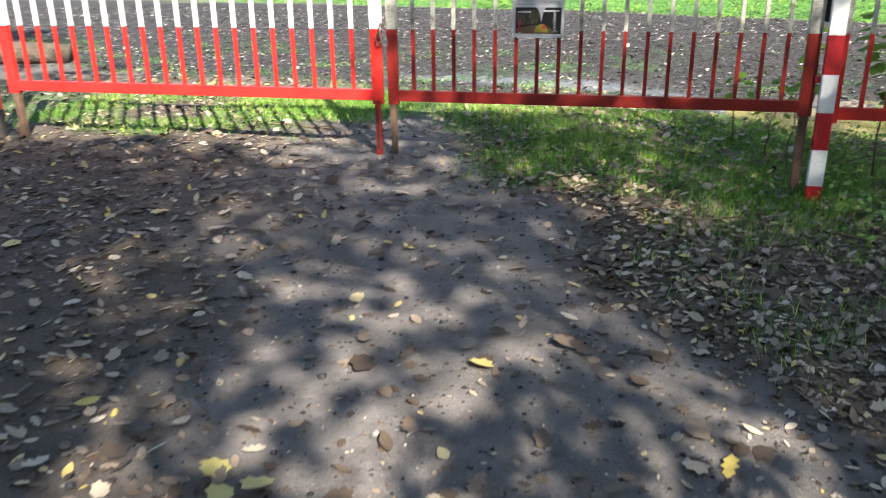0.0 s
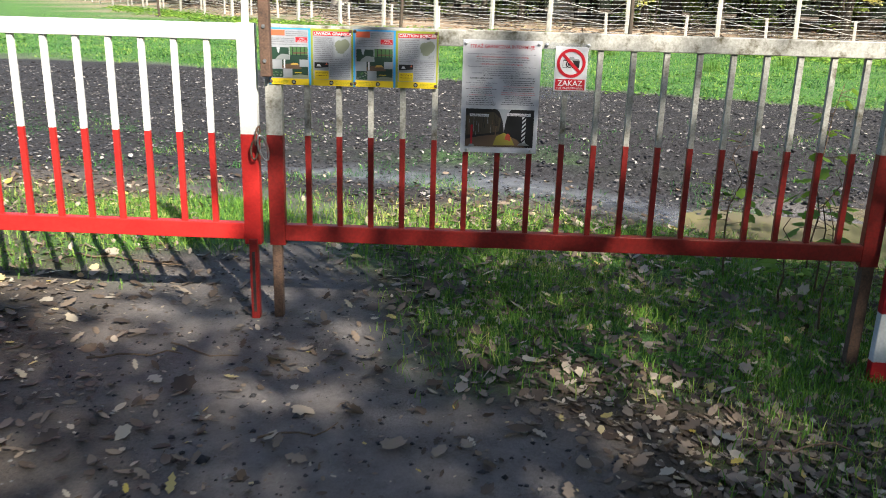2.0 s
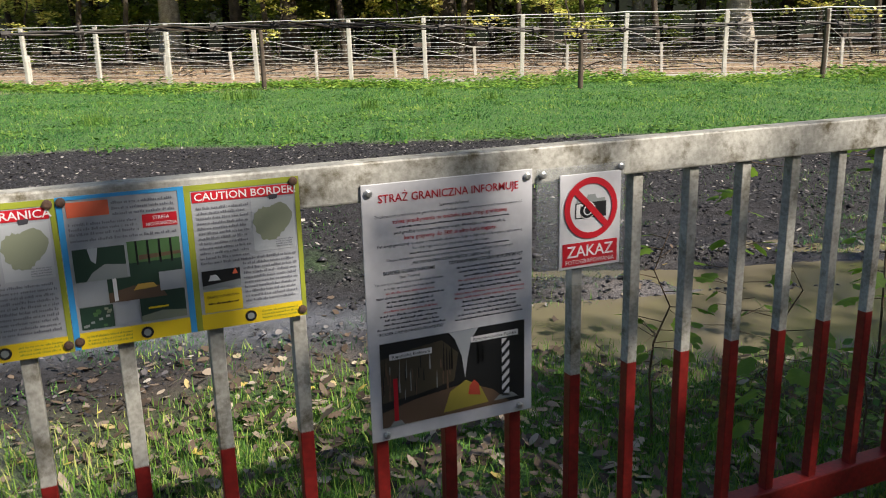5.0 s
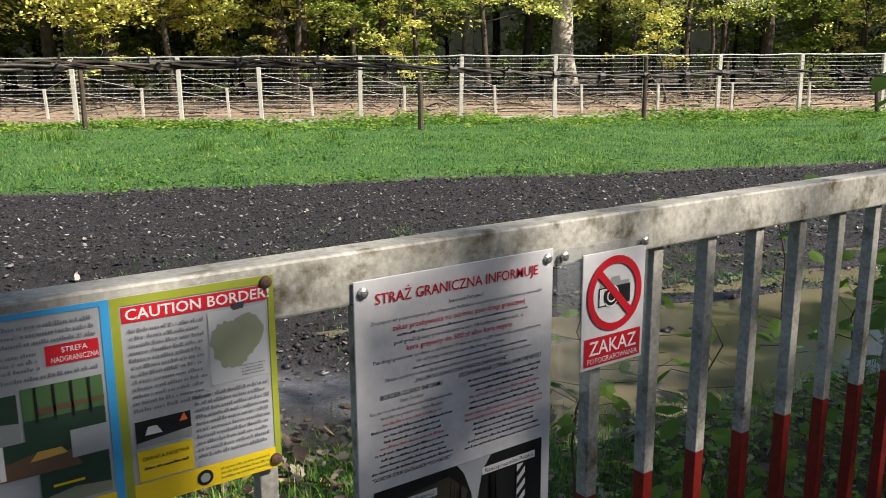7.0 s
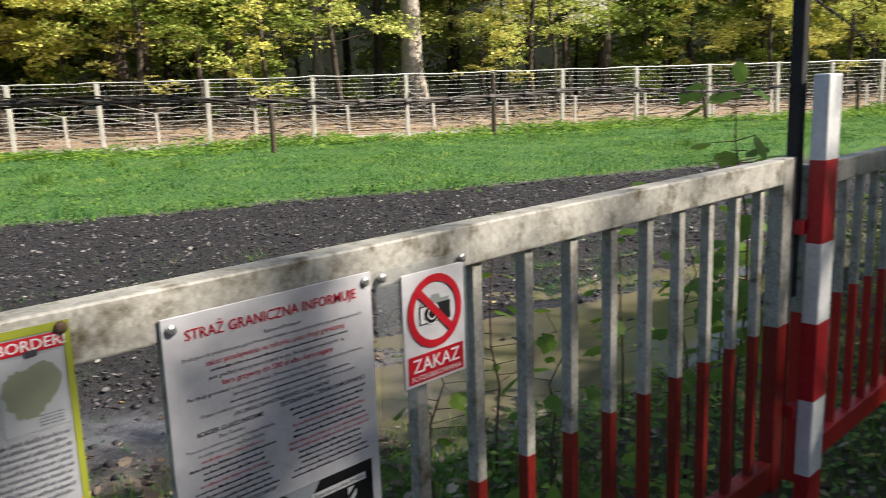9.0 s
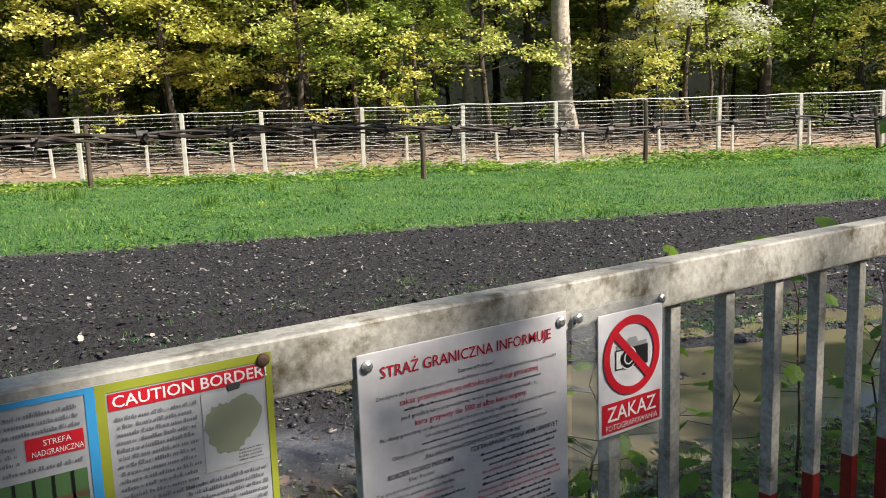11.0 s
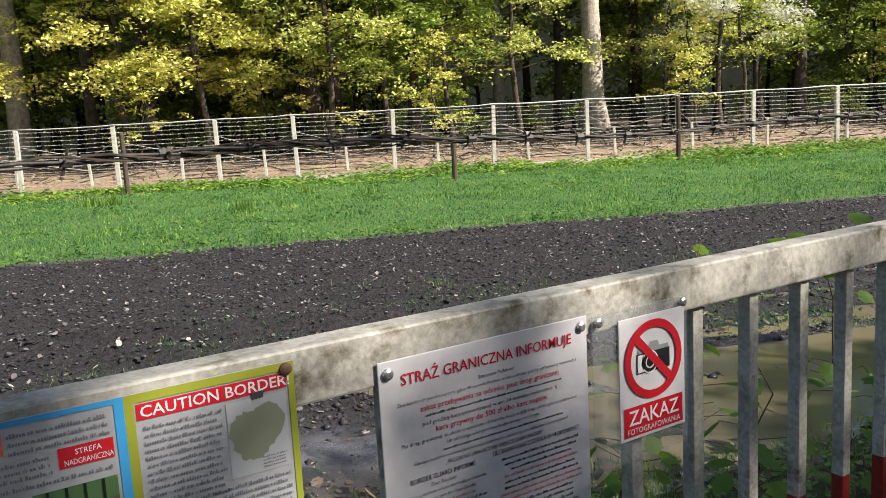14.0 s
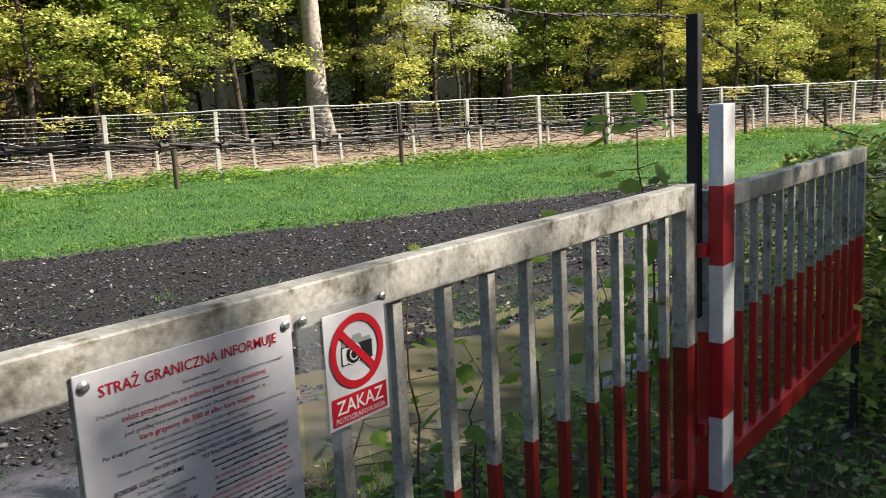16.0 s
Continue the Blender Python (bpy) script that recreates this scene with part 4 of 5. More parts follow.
def build_fence():
    fx = thing("border_fence", "wire fence on pale concrete posts, two rows", "fence")
    xs = [-58, -55, -52.4, -49.6, -47, -44, -41, -38.2, -35.4, -32.8, -30, -27.2, -24.6, -22.2, -19.9, -17.4, -14.9, -12.5, -10.4, -8.4, -6.1, -3.95, -1.6, 0.65, 2.75, 5.35, 8.1, 10.25, 12.98, 15.88, 18.69, 21.47, 23.8, 26.5, 29.3, 32.09, 34.4, 36.68, 38.76, 41.4, 44.0, 46.6, 49.2, 52, 55, 58, 61]
    rng = random.Random(8)
    bm = box(-0.065, 0.065, -0.06, 0.06, -0.3, 2.0, 0.015)
    tall = bpy.data.meshes.new("post")
    bm.to_mesh(tall)
    bm.free()
    tall.materials.append(CONCRETE)
    bm = box(-0.045, 0.045, -0.045, 0.045, -0.3, 1.02, 0.012)
    short = bpy.data.meshes.new("stake")
    bm.to_mesh(short)
    bm.free()
    short.materials.append(CONCRETE)
    tops, stakes = [], []
    for k, x in enumerate(xs):
        p = fence_point(x)
        p.z = land1(p.x, p.y)
        x2 = xs[k + 1] if k + 1 < len(xs) else x + 3
        d = (fence_point(x2) - fence_point(x)).normalized()
        turn = math.degrees(math.atan2(d.y, d.x))
        post = new("post", tall)
        post.parent = fx
        lean = (rng.uniform(-1.6, 1.6), rng.uniform(-1.6, 1.6))
        post.matrix_local = pose(p.x, p.y, p.z, *lean, turn)
        tops.append((p, turn))
        if k + 1 < len(xs):
            q = (p + fence_point(x2)) / 2 + Vector((-d.y, d.x, 0)) * 1.9
            q.z = land1(q.x, q.y)
            st = new("stake", short)
            st.parent = fx
            st.matrix_local = pose(q.x, q.y, q.z, rng.uniform(-2, 2), rng.uniform(-2, 2), turn)
            stakes.append(q)
    # strands: one object a strand
    front = [Vector((p.x, p.y - 0.07, p.z)) for p, _ in tops]
    for k in range(14):
        z = 0.14 + 0.137 * k
        pts = []
        for a, b in zip(front, front[1:]):
            for s in range(3):
                t = s / 3
                pts.append(a.lerp(b, t) + Vector((0, 0, z - (0.018 * math.sin(math.pi * t) if s else 0) + rng.uniform(-0.008, 0.008))))
        pieces = [tube(pts, [0.0048] * len(pts), 4)]
        for a, b in zip(pts, pts[1:]):
            if -9 < a.x < 46:
                m = max(1, int((b - a).length / 0.22))
                pieces += [tube([a.lerp(b, (q + 0.5) / m) + Vector((-0.014, 0, -0.016)), a.lerp(b, (q + 0.5) / m) + Vector((0.014, 0, 0.016))], [0.007, 0.007], 3) for q in range(m)]
        v, f = joined(pieces)
        mesh_object("strand", v, f, FENCE_WIRE, fx)
    pts = []
    for a, b in zip(front, front[1:]):
        for s in range(8):
            pts.append(a.lerp(b, s / 8) + Vector((0, 0.05, 2.02 + 0.012 * rng.uniform(-1, 1) - 0.02 * math.sin(math.pi * s / 8))))
    v, f = tube(pts, [0.022 + 0.007 * rng.uniform(-1, 1) for _ in pts], 6)
    mesh_object("top_coil", v, f, FENCE_WIRE, fx, label="pale twisted wire bundle along the top")
    for z in (0.25, 0.5, 0.75, 0.98):
        v, f = tube([q + Vector((0, -0.05, z)) for q in stakes], [0.0045] * len(stakes), 4)
        mesh_object("strand", v, f, FENCE_WIRE, fx)
    for k, q in enumerate(stakes):
        a, b = tops[k][0], tops[k + 1][0]
        for z0, z1 in ((1.5, 0.98), (1.0, 0.55)):
            for e in (a, b):
                v, f = tube([e + Vector((0, 0, z0)), q + Vector((0, 0, z1))], [0.008, 0.008], 4)
                mesh_object("stay_wire", v, f, FENCE_WIRE, fx)
    return fx


build_fence()

# low concrete kerb under the fence
kv, kf = [], []
kx = np.linspace(6, 60, 60)
for k, x in enumerate(kx):
    y = float(fence_y(x)) - 0.55
    z = land1(x, y)
    kv += [(x, y, z - 0.1), (x, y, z + 0.10), (x + 0.06, y + 0.16, z + 0.10), (x + 0.06, y + 0.16, z - 0.1)]
    if k:
        o = 4 * k
        kf += [(o - 4, o, o + 1, o - 3), (o - 3, o + 1, o + 2, o - 2), (o - 2, o + 2, o + 3, o - 1)]
tagged(mesh_object("kerb", kv, kf, CONCRETE), "low grey concrete kerb along the fence", "kerb", kind="structure")


def old_post(x, y, h, lean, turn):
    z = land1(x, y)
    pts = [(0, 0, -0.2), (0, 0, 0.3), (0.01, 0, h * 0.6), (0.0, 0.01, h - 0.05), (0, 0.01, h)]
    v, f = tube(pts, [0.075, 0.072, 0.068, 0.066, 0.05], 9)
    ob = mesh_object("wooden_post", v, f, OLD_WOOD, smooth=False)
    ob.matrix_world = pose(x, y, z, 0, lean, turn)
    return tagged(ob, "old dark weathered wooden post standing in the grass", "post", group="old posts by the track")


for args in ((5.03, 29.6, 1.75, 0, 0), (12.2, 23.4, 1.25, 0, 40), (19.7, 22.2, 1.95, 0, 10), (27.27, 18.9, 1.5, 7, 80), (33.3, 15.9, 1.35, 0, 50), (37.2, 13.9, 1.35, 0, 50), (-3.0, 36.5, 1.9, 2, 20), (-17.0, 47.5, 1.6, -3, 20)):
    old_post(*args)


# ---- trees ----
YELLOW_LEAF = leaf_material("yellow_green_leaves", [(0.0, (0.31, 0.37, 0.06)), (0.3, (0.60, 0.61, 0.14)), (0.7, (0.76, 0.70, 0.20)), (1.0, (0.86, 0.74, 0.30))], 0.24)
GREEN_LEAF = leaf_material("green_leaves", [(0.0, (0.10, 0.18, 0.03)), (0.5, (0.28, 0.38, 0.07)), (1.0, (0.58, 0.58, 0.15))], 0.24)
MIXED_LEAF = leaf_material("turning_leaves", [(0.0, (0.19, 0.29, 0.055)), (0.45, (0.50, 0.56, 0.13)), (1.0, (0.78, 0.73, 0.26))], 0.24)
PALE_LEAF = leaf_material("pale_leaves", [(0.0, (0.52, 0.55, 0.42)), (1.0, (0.80, 0.80, 0.70))])
SAPLING_LEAF = leaf_material("sapling_leaves", [(0.0, (0.07, 0.17, 0.025)), (0.7, (0.19, 0.32, 0.04)), (1.0, (0.42, 0.44, 0.07))], 0.5)


def leaf_cloud(name, centres, tilts, count, spread, thick, size, material, seed):
    """Sprays of leaves: for each centre, count leaves scattered in a flat tilted patch. Each leaf is a folded rhombus."""
    r = np.random.RandomState(seed)
    n = len(centres) * count
    c = np.repeat(np.asarray(centres), count, 0)
    til = np.repeat(np.asarray(tilts), count, 0)
    ang, rad = r.uniform(0, 2 * np.pi, n), np.sqrt(r.uniform(0, 1, n)) * np.repeat(r.uniform(0.6, 1.35, len(centres)), count) * spread
    off = np.stack([np.cos(ang) * rad, np.sin(ang) * rad, r.normal(0, thick, n)], 1)
    off[:, 2] += off[:, 0] * til[:, 0] + off[:, 1] * til[:, 1] - 0.25 * rad * rad / spread
    p = c + off
    d = r.normal(0, 1, (n, 3))
    d[:, 2] = d[:, 2] * 0.35 - 0.25
    d /= np.linalg.norm(d, axis=1, keepdims=True)
    up = r.normal(0, 0.45, (n, 3))
    up[:, 2] += 1
    s = np.cross(d, up)
    s /= np.linalg.norm(s, axis=1, keepdims=True)
    ln = (size * r.uniform(0.6, 1.3, n))[:, None]
    a, b = p - d * ln * 0.5, p + d * ln * 0.5
    nrm = np.cross(s, d)
    m1 = p + s * ln * 0.32 + nrm * ln * 0.06
    m2 = p - s * ln * 0.32 + nrm * ln * 0.06
    co = np.stack([a, m1, b, m2], 1).reshape(-1, 3)
    q = np.arange(n)[:, None] * 4 + np.array([[0, 1, 2, 3]])
    return raw(name, co, q, material)


def bent_stem(height, r0, r1, wobble, seed, steps=10):
    rng = random.Random(seed)
    pts, rad, x, y = [], [], 0.0, 0.0
    for k in range(steps + 1):
        t = k / steps
        pts.append(Vector((x, y, height * t - 0.25)))
        flare = (1.75, 1.10)[k] if k < 2 else 1
        rad.append((r0 + (r1 - r0) * t) * flare)
        x += rng.uniform(-wobble, wobble)
        y += rng.uniform(-wobble, wobble)
    return pts, rad


def make_tree(name, label, height, r0, crown_from, sprays, per_spray, spread, leaf, bark, leaf_mat, seed, reach, wobble=0.1, category="tree", limbs=10, drop=0.1):
    """A tree with a bent trunk, limbs and a crown of flat sprays along them."""
    rng = random.Random(seed)
    t = thing(name, label, category)
    pts, rad = bent_stem(height, r0, r0 * 0.25, wobble, seed, 12)
    v, f = tube(pts, rad, 12)
    mesh_object("trunk", v, f, bark, t, smooth=True)

    def on_trunk(z):
        k = min(max((z + 0.25) / height * 12, 0), 11.99)
        return pts[int(k)].lerp(pts[int(k) + 1], k - int(k))
    centres, tilts = [], []
    for k in range(limbs):
        u = (k + rng.uniform(0.1, 0.9)) / limbs
        z0 = crown_from + (height * 0.95 - crown_from) * u
        a = rng.uniform(0, 2 * math.pi)
        taper = 1.0 - 0.55 * u
        ln = reach * taper * rng.uniform(0.6, 1.15)
        s = on_trunk(z0)
        d = Vector((math.cos(a), math.sin(a), rng.uniform(0.05, 0.45)))
        lp = [s + d * ln * q + Vector((0, 0, -drop * ln * q * q * 2)) + Vector((rng.uniform(-1, 1), rng.uniform(-1, 1), rng.uniform(-1, 1))) * 0.08 * ln * q for q in (0, 0.25, 0.5, 0.75, 1.0)]
        r1 = max(r0 * 0.28 * taper, 0.012)
        v, f = tube(lp, [r1, r1 * 0.75, r1 * 0.5, r1 * 0.3, 0.006], 6)
        mesh_object("limb", v, f, bark, t, smooth=True)
        for _ in range(max(1, round(sprays / limbs))):
            q = rng.uniform(0.25, 1.05) ** 0.8
            i = min(int(q * 4), 3)
            c = lp[i].lerp(lp[i + 1], min(q * 4 - i, 1)) + Vector((rng.gauss(0, 0.25), rng.gauss(0, 0.25), rng.gauss(0, 0.18))) * (spread / 0.55)
            centres.append(tuple(c))
            tilts.append((rng.gauss(0, 0.22) - 0.12 * math.cos(a), rng.gauss(0, 0.22) - 0.12 * math.sin(a)))
    me = leaf_cloud("crown", centres, tilts, per_spray, spread, spread * 0.10, leaf, leaf_mat, seed)
    crown = new("crown", me)
    crown.parent = t
    return t


def far_side(x, offset):
    """A place that lies offset metres behind the fence."""
    e = 0.5
    d = Vector((2 * e, float(fence_y(x + e) - fence_y(x - e)), 0)).normalized()
    p = fence_point(x) + Vector((-d.y, d.x, 0)) * offset
    return p.x, p.y


def plant(ob, x, y, turn, size=1.0):
    ob.matrix_basis = pose(x, y, land1(x, y), 0, 0, turn) @ Matrix.Diagonal((size, size, size, 1))
    return ob


LANES = [((15.0, 20.6), (27.6, 34.4), 2.3), ((27.0, 33.6), (34.4, 21.7), 2.3), ((15.5, 25.5), (27.3, 41.3), 1.5), ((4.4, 33.0), (4.2, 45.0), 1.6), ((-4.5, 39.0), (-8.0, 53.0), 1.8)]


def in_clearing(x, y):
    """The open lanes in front of the large trunks."""
    for a, b, w in LANES:
        a = Vector(a)
        p, d = Vector((x, y)) - a, Vector(b) - a
        u = min(max(p.dot(d) / d.dot(d), 0), 1)
        if (p - d * u).length < w:
            return True
    return False


def plant_copy(ob, x, y, turn, size=1.0):
    if in_clearing(x, y):
        return None
    c = copy_thing(ob, pose(x, y, land1(x, y), 0, 0, turn))
    c.scale = (size, size, size)
    return c


big_tree = make_tree("old_oak", "tall tree with thick trunk, bark coloured as sunlit, behind the fence", 24, 0.52, 9.5, 60, 70, 1.1, 0.26, SUNLIT_BARK, GREEN_LEAF, 21, 4.2, 0.06, limbs=12)
plant(big_tree, 27.0, 33.6, 30)
for bx, by, bt, bs in ((27.3, 41.3, 140, 0.72), (4.2, 45.0, 250, 0.95), (-8.0, 53.0, 60, 0.95)):
    far_tree = copy_thing(big_tree, pose(bx, by, 0, 0, 0, bt))
    far_tree.scale = (bs, bs, bs)
hornbeams = [
    make_tree("young_hornbeam", "tree with layered yellow-green autumn leaves over the fence", 11, 0.13, 3.0, 160, 64, 0.72, 0.17, DARK_BARK, YELLOW_LEAF, 31, 3.8, 0.12, limbs=26, drop=0.16),
    make_tree("young_hornbeam", "tree with layered green leaves at the forest edge", 11, 0.12, 3.0, 150, 60, 0.72, 0.165, DARK_BARK, GREEN_LEAF, 32, 3.6, 0.12, limbs=26, drop=0.14),
    make_tree("young_hornbeam", "slender leaning tree with sparse yellow leaves", 6.0, 0.05, 1.5, 34, 54, 0.50, 0.15, DARK_BARK, YELLOW_LEAF, 33, 1.9, 0.20, limbs=14),
    make_tree("young_hornbeam", "tree with green leaves turning yellow at the forest edge", 12, 0.14, 2.8, 160, 60, 0.72, 0.165, DARK_BARK, MIXED_LEAF, 34, 3.8, 0.12, limbs=28, drop=0.14)]
talls = [
    make_tree("forest_tree", "tall slim forest tree with dark bark", 17, 0.20, 5.5, 84, 44, 1.1, 0.44, DARK_BARK, GREEN_LEAF, 41, 4.0, 0.14, limbs=14),
    make_tree("forest_tree", "tall forest tree with grey bark and high crown", 18, 0.27, 6.5, 90, 44, 1.2, 0.44, DARK_BARK, GREEN_LEAF, 42, 4.4, 0.12, limbs=14),
    make_tree("forest_tree", "slim dark forest tree with low green branches", 13, 0.12, 1.2, 100, 44, 0.9, 0.26, DARK_BARK, GREEN_LEAF, 43, 3.2, 0.12, limbs=18)]
pale_tree = make_tree("pale_willow", "tree with pale silvery hanging leaves", 10, 0.09, 4.4, 70, 90, 0.75, 0.15, DARK_BARK, PALE_LEAF, 51, 3.0, 0.12, limbs=9, drop=0.3)

rng = random.Random(77)
for k, h in enumerate(hornbeams):
    plant(h, *far_side((7.0, 15.5, 11.0, 18.2)[k], (6.0, 7.5, 5.5, 8.0)[k]), 40 * k)
for x in np.arange(-62, 64, 2.9):
    x1 = float(x) + rng.uniform(-0.8, 0.8)
    if x1 < 10:
        kind = hornbeams[rng.choice((0, 0, 3, 0))]
    elif x1 < 20:
        kind = hornbeams[rng.choice((1, 3, 1))]
    else:
        kind = hornbeams[rng.choice((3, 3, 0, 0))]
    plant_copy(kind, *far_side(x1, rng.uniform(5.0, 8.5)), rng.uniform(0, 360), rng.uniform(0.85, 1.12))
for x in np.arange(-38, 60, 5.2):
    plant_copy(hornbeams[2], *far_side(float(x) + rng.uniform(-1.5, 1.5), rng.uniform(4.2, 7.5)), rng.uniform(0, 360), rng.uniform(0.7, 1.1))
for x in np.arange(-62, 66, 3.4):
    plant_copy(hornbeams[rng.choice((1, 3, 1))], *far_side(float(x) + rng.uniform(-1.2, 1.2), rng.uniform(10, 13.5)), rng.uniform(0, 360), rng.uniform(0.95, 1.25))
plant(pale_tree, 28.2, 26.4, 100)
for k, tt in enumerate(talls):
    plant(tt, *far_side((0.0, 13.0, 8.0)[k], (12.0, 15.0, 14.5)[k]), 50 * k)
for x in np.arange(-50, 72, 2.9):
    for off in (15, 20, 26):
        plant_copy(talls[rng.choice((0, 1, 2, 2, 2))], *far_side(float(x) + rng.uniform(-1.4, 1.4), off + rng.uniform(-2.5, 2.5)), rng.uniform(0, 360), rng.uniform(0.85, 1.2))

for x, off, a, sz in ((1.0, 9.0, 10, 1.1), (4.6, 8.6, 200, 1.25), (7.6, 9.4, 90, 1.1), (10.4, 8.8, 310, 1.3), (11.2, 9.6, 150, 0.9), (14.2, 9.2, 30, 1.0), (30.0, 9.5, 60, 1.0)):
    plant_copy(talls[1], *far_side(x, off), a, sz)

understory = make_tree("understory_bush", "low leafy bush in the dark wood behind the fence", 1.9, 0.03, 0.2, 36, 60, 0.42, 0.13, DARK_BARK, GREEN_LEAF, 91, 1.0, 0.08, "bush", 5)
plant(understory, *far_side(5.0, 9.5), 0)
for x in np.arange(-40, 62, 2.1):
    plant_copy(understory, *far_side(float(x) + rng.uniform(-0.8, 0.8), rng.uniform(8.5, 14)), rng.uniform(0, 360), rng.uniform(0.7, 1.5))

# flat sheet that closes the view, the distant forest's shade in its colour
FOREST_SHADE = surface("forest_shade", (0.003, 0.005, 0.003), (0.012, 0.018, 0.008), 0.5, 3.0, 1.0, 0.0)
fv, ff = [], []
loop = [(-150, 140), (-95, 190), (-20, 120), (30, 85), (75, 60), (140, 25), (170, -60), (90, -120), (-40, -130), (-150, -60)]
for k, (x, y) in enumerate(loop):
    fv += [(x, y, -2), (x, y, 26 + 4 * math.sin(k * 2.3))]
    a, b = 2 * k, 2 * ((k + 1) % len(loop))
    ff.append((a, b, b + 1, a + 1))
tagged(mesh_object("backdrop", fv, ff, FOREST_SHADE), "flat sheet coloured near-black for the shaded depth of the forest", "forest", kind="structure")

# the wood at the walker's back, which shades the gate
shade = [make_tree("roadside_oak", "leafy oak at the walker's back shading the path", 12, 0.28, 3.0, 96, 46, 0.85, 0.24, BARK, GREEN_LEAF, 61, 3.9, 0.08, limbs=20),
         make_tree("roadside_oak", "tall leafy oak beside the path", 14, 0.34, 3.6, 140, 56, 1.0, 0.25, BARK, GREEN_LEAF, 62, 4.8, 0.10, limbs=20)]
plant(shade[0], 6.18, -10.11, 107, 0.75)
plant(shade[1], 9.7, -3.86, 303, 0.72)
for k, x, y, a, sz in ((1, 12.55, -3.66, 35, 0.77), (0, 5.33, -3.65, 47, 0.79), (0, 0.63, -5.72, 189, 0.89), (0, 1.34, -10.69, 17, 0.88), (1, 9.15, -6.56, 285, 0.86), (0, 2.19, -5.11, 296, 0.79), (1, 8.44, -3.55, 233, 0.7), (0, 4.76, -7.68, 273, 1.0), (1, -1.46, -4.9, 125, 1.12), (0, 21.6, -21.91, 184, 1.1)):
    plant_copy(shade[k], x, y, a, sz)


# ---- grass, weeds and fallen leaves ----
GRASS = leaf_material("grass_blades", [(0.0, (0.020, 0.082, 0.028)), (0.5, (0.050, 0.195, 0.042)), (0.85, (0.12, 0.32, 0.055)), (1.0, (0.34, 0.44, 0.10))], 0.35, 0.8, patches=0.5, each=True)
TALL_GRASS = leaf_material("tall_grass_blades", [(0.0, (0.05, 0.15, 0.04)), (0.6, (0.13, 0.29, 0.05)), (1.0, (0.32, 0.44, 0.09))], 0.35, 0.8, patches=0.4, each=True)
# grass by the gate, its colour raised in place of sun dapples
SUNLIT_GRASS = leaf_material("sunlit_grass_blades", [(0.0, (0.06, 0.15, 0.025)), (0.5, (0.13, 0.29, 0.04)), (0.85, (0.24, 0.38, 0.06)), (1.0, (0.44, 0.46, 0.14))], 0.4, 0.75, patches=0.35, each=True)
STRAW = leaf_material("straw_blades", [(0.0, (0.20, 0.22, 0.06)), (0.6, (0.44, 0.40, 0.13)), (1.0, (0.62, 0.52, 0.24))], 0.3)
WEED = leaf_material("weed_leaves", [(0.0, (0.05, 0.13, 0.025)), (0.6, (0.12, 0.25, 0.04)), (1.0, (0.30, 0.40, 0.08))], 0.3)
BRIGHT_WEED = leaf_material("bright_weed_leaves", [(0.0, (0.07, 0.18, 0.03)), (0.6, (0.20, 0.36, 0.05)), (1.0, (0.46, 0.52, 0.10))], 0.35, patches=0.25)
RUSSET = leaf_material("russet_leaves", [(0.0, (0.07, 0.035, 0.02)), (0.4, (0.24, 0.14, 0.085)), (0.8, (0.46, 0.32, 0.20)), (1.0, (0.66, 0.50, 0.34))], 0.1, 0.7, each=True)
SOIL_LEAF = leaf_material("trodden_leaves", [(0.0, (0.016, 0.014, 0.016)), (0.45, (0.055, 0.050, 0.052)), (0.75, (0.15, 0.137, 0.137)), (0.93, (0.28, 0.26, 0.245)), (1.0, (0.46, 0.42, 0.36))], 0.05, 0.5, each=True)
DRY = leaf_material("fallen_leaves", [(0.0, (0.035, 0.024, 0.016)), (0.45, (0.11, 0.078, 0.054)), (0.78, (0.23, 0.18, 0.135)), (0.95, (0.42, 0.36, 0.28)), (1.0, (0.48, 0.36, 0.08))], 0.1, 0.6, each=True)


def scatter(n, x0, x1, y0, y1, seed, keep):
    """Random places in a rectangle, kept with the chance that keep gives."""
    r = np.random.RandomState(seed)
    x, y = r.uniform(x0, x1, n), r.uniform(y0, y1, n)
    k = r.uniform(0, 1, n) < keep(x, y)
    return x[k], y[k]


def grass_object(name, label, x, y, height, width, material, seed, lean=0.5, segments=2):
    r = np.random.RandomState(seed)
    n = len(x)
    z = land(x, y) - 0.005
    a = r.uniform(0, 2 * np.pi, n)
    h = height * r.uniform(0.45, 1.25, n) * (1 + 0.35 * wave(x, y, 1.7, 3.0))
    ln = h * lean * r.uniform(0.1, 1.2, n)
    dx, dy = np.cos(a), np.sin(a)
    sx, sy = -dy * width * r.uniform(0.6, 1.3, n), dx * width * r.uniform(0.6, 1.3, n)
    base = np.stack([x, y, z], 1)
    side = np.stack([sx, sy, np.zeros(n)], 1)
    mid = base + np.stack([dx * ln * 0.35, dy * ln * 0.35, h * 0.6], 1)
    tip = base + np.stack([dx * ln, dy * ln, h], 1)
    if segments == 2:
        co = np.stack([base - side, base + side, mid + side * 0.75, mid - side * 0.75, tip], 1).reshape(-1, 3)
        o = np.arange(n)[:, None] * 5
        tri = np.concatenate([o + np.array([[0, 1, 2]]), o + np.array([[0, 2, 3]]), o + np.array([[3, 2, 4]])], 0)
    else:
        co = np.stack([base - side, base + side, tip], 1).reshape(-1, 3)
        tri = np.arange(n)[:, None] * 3 + np.array([[0, 1, 2]])
    return tagged(new(name, raw(name, co, tri, material)), label, "grass", kind="stuff")


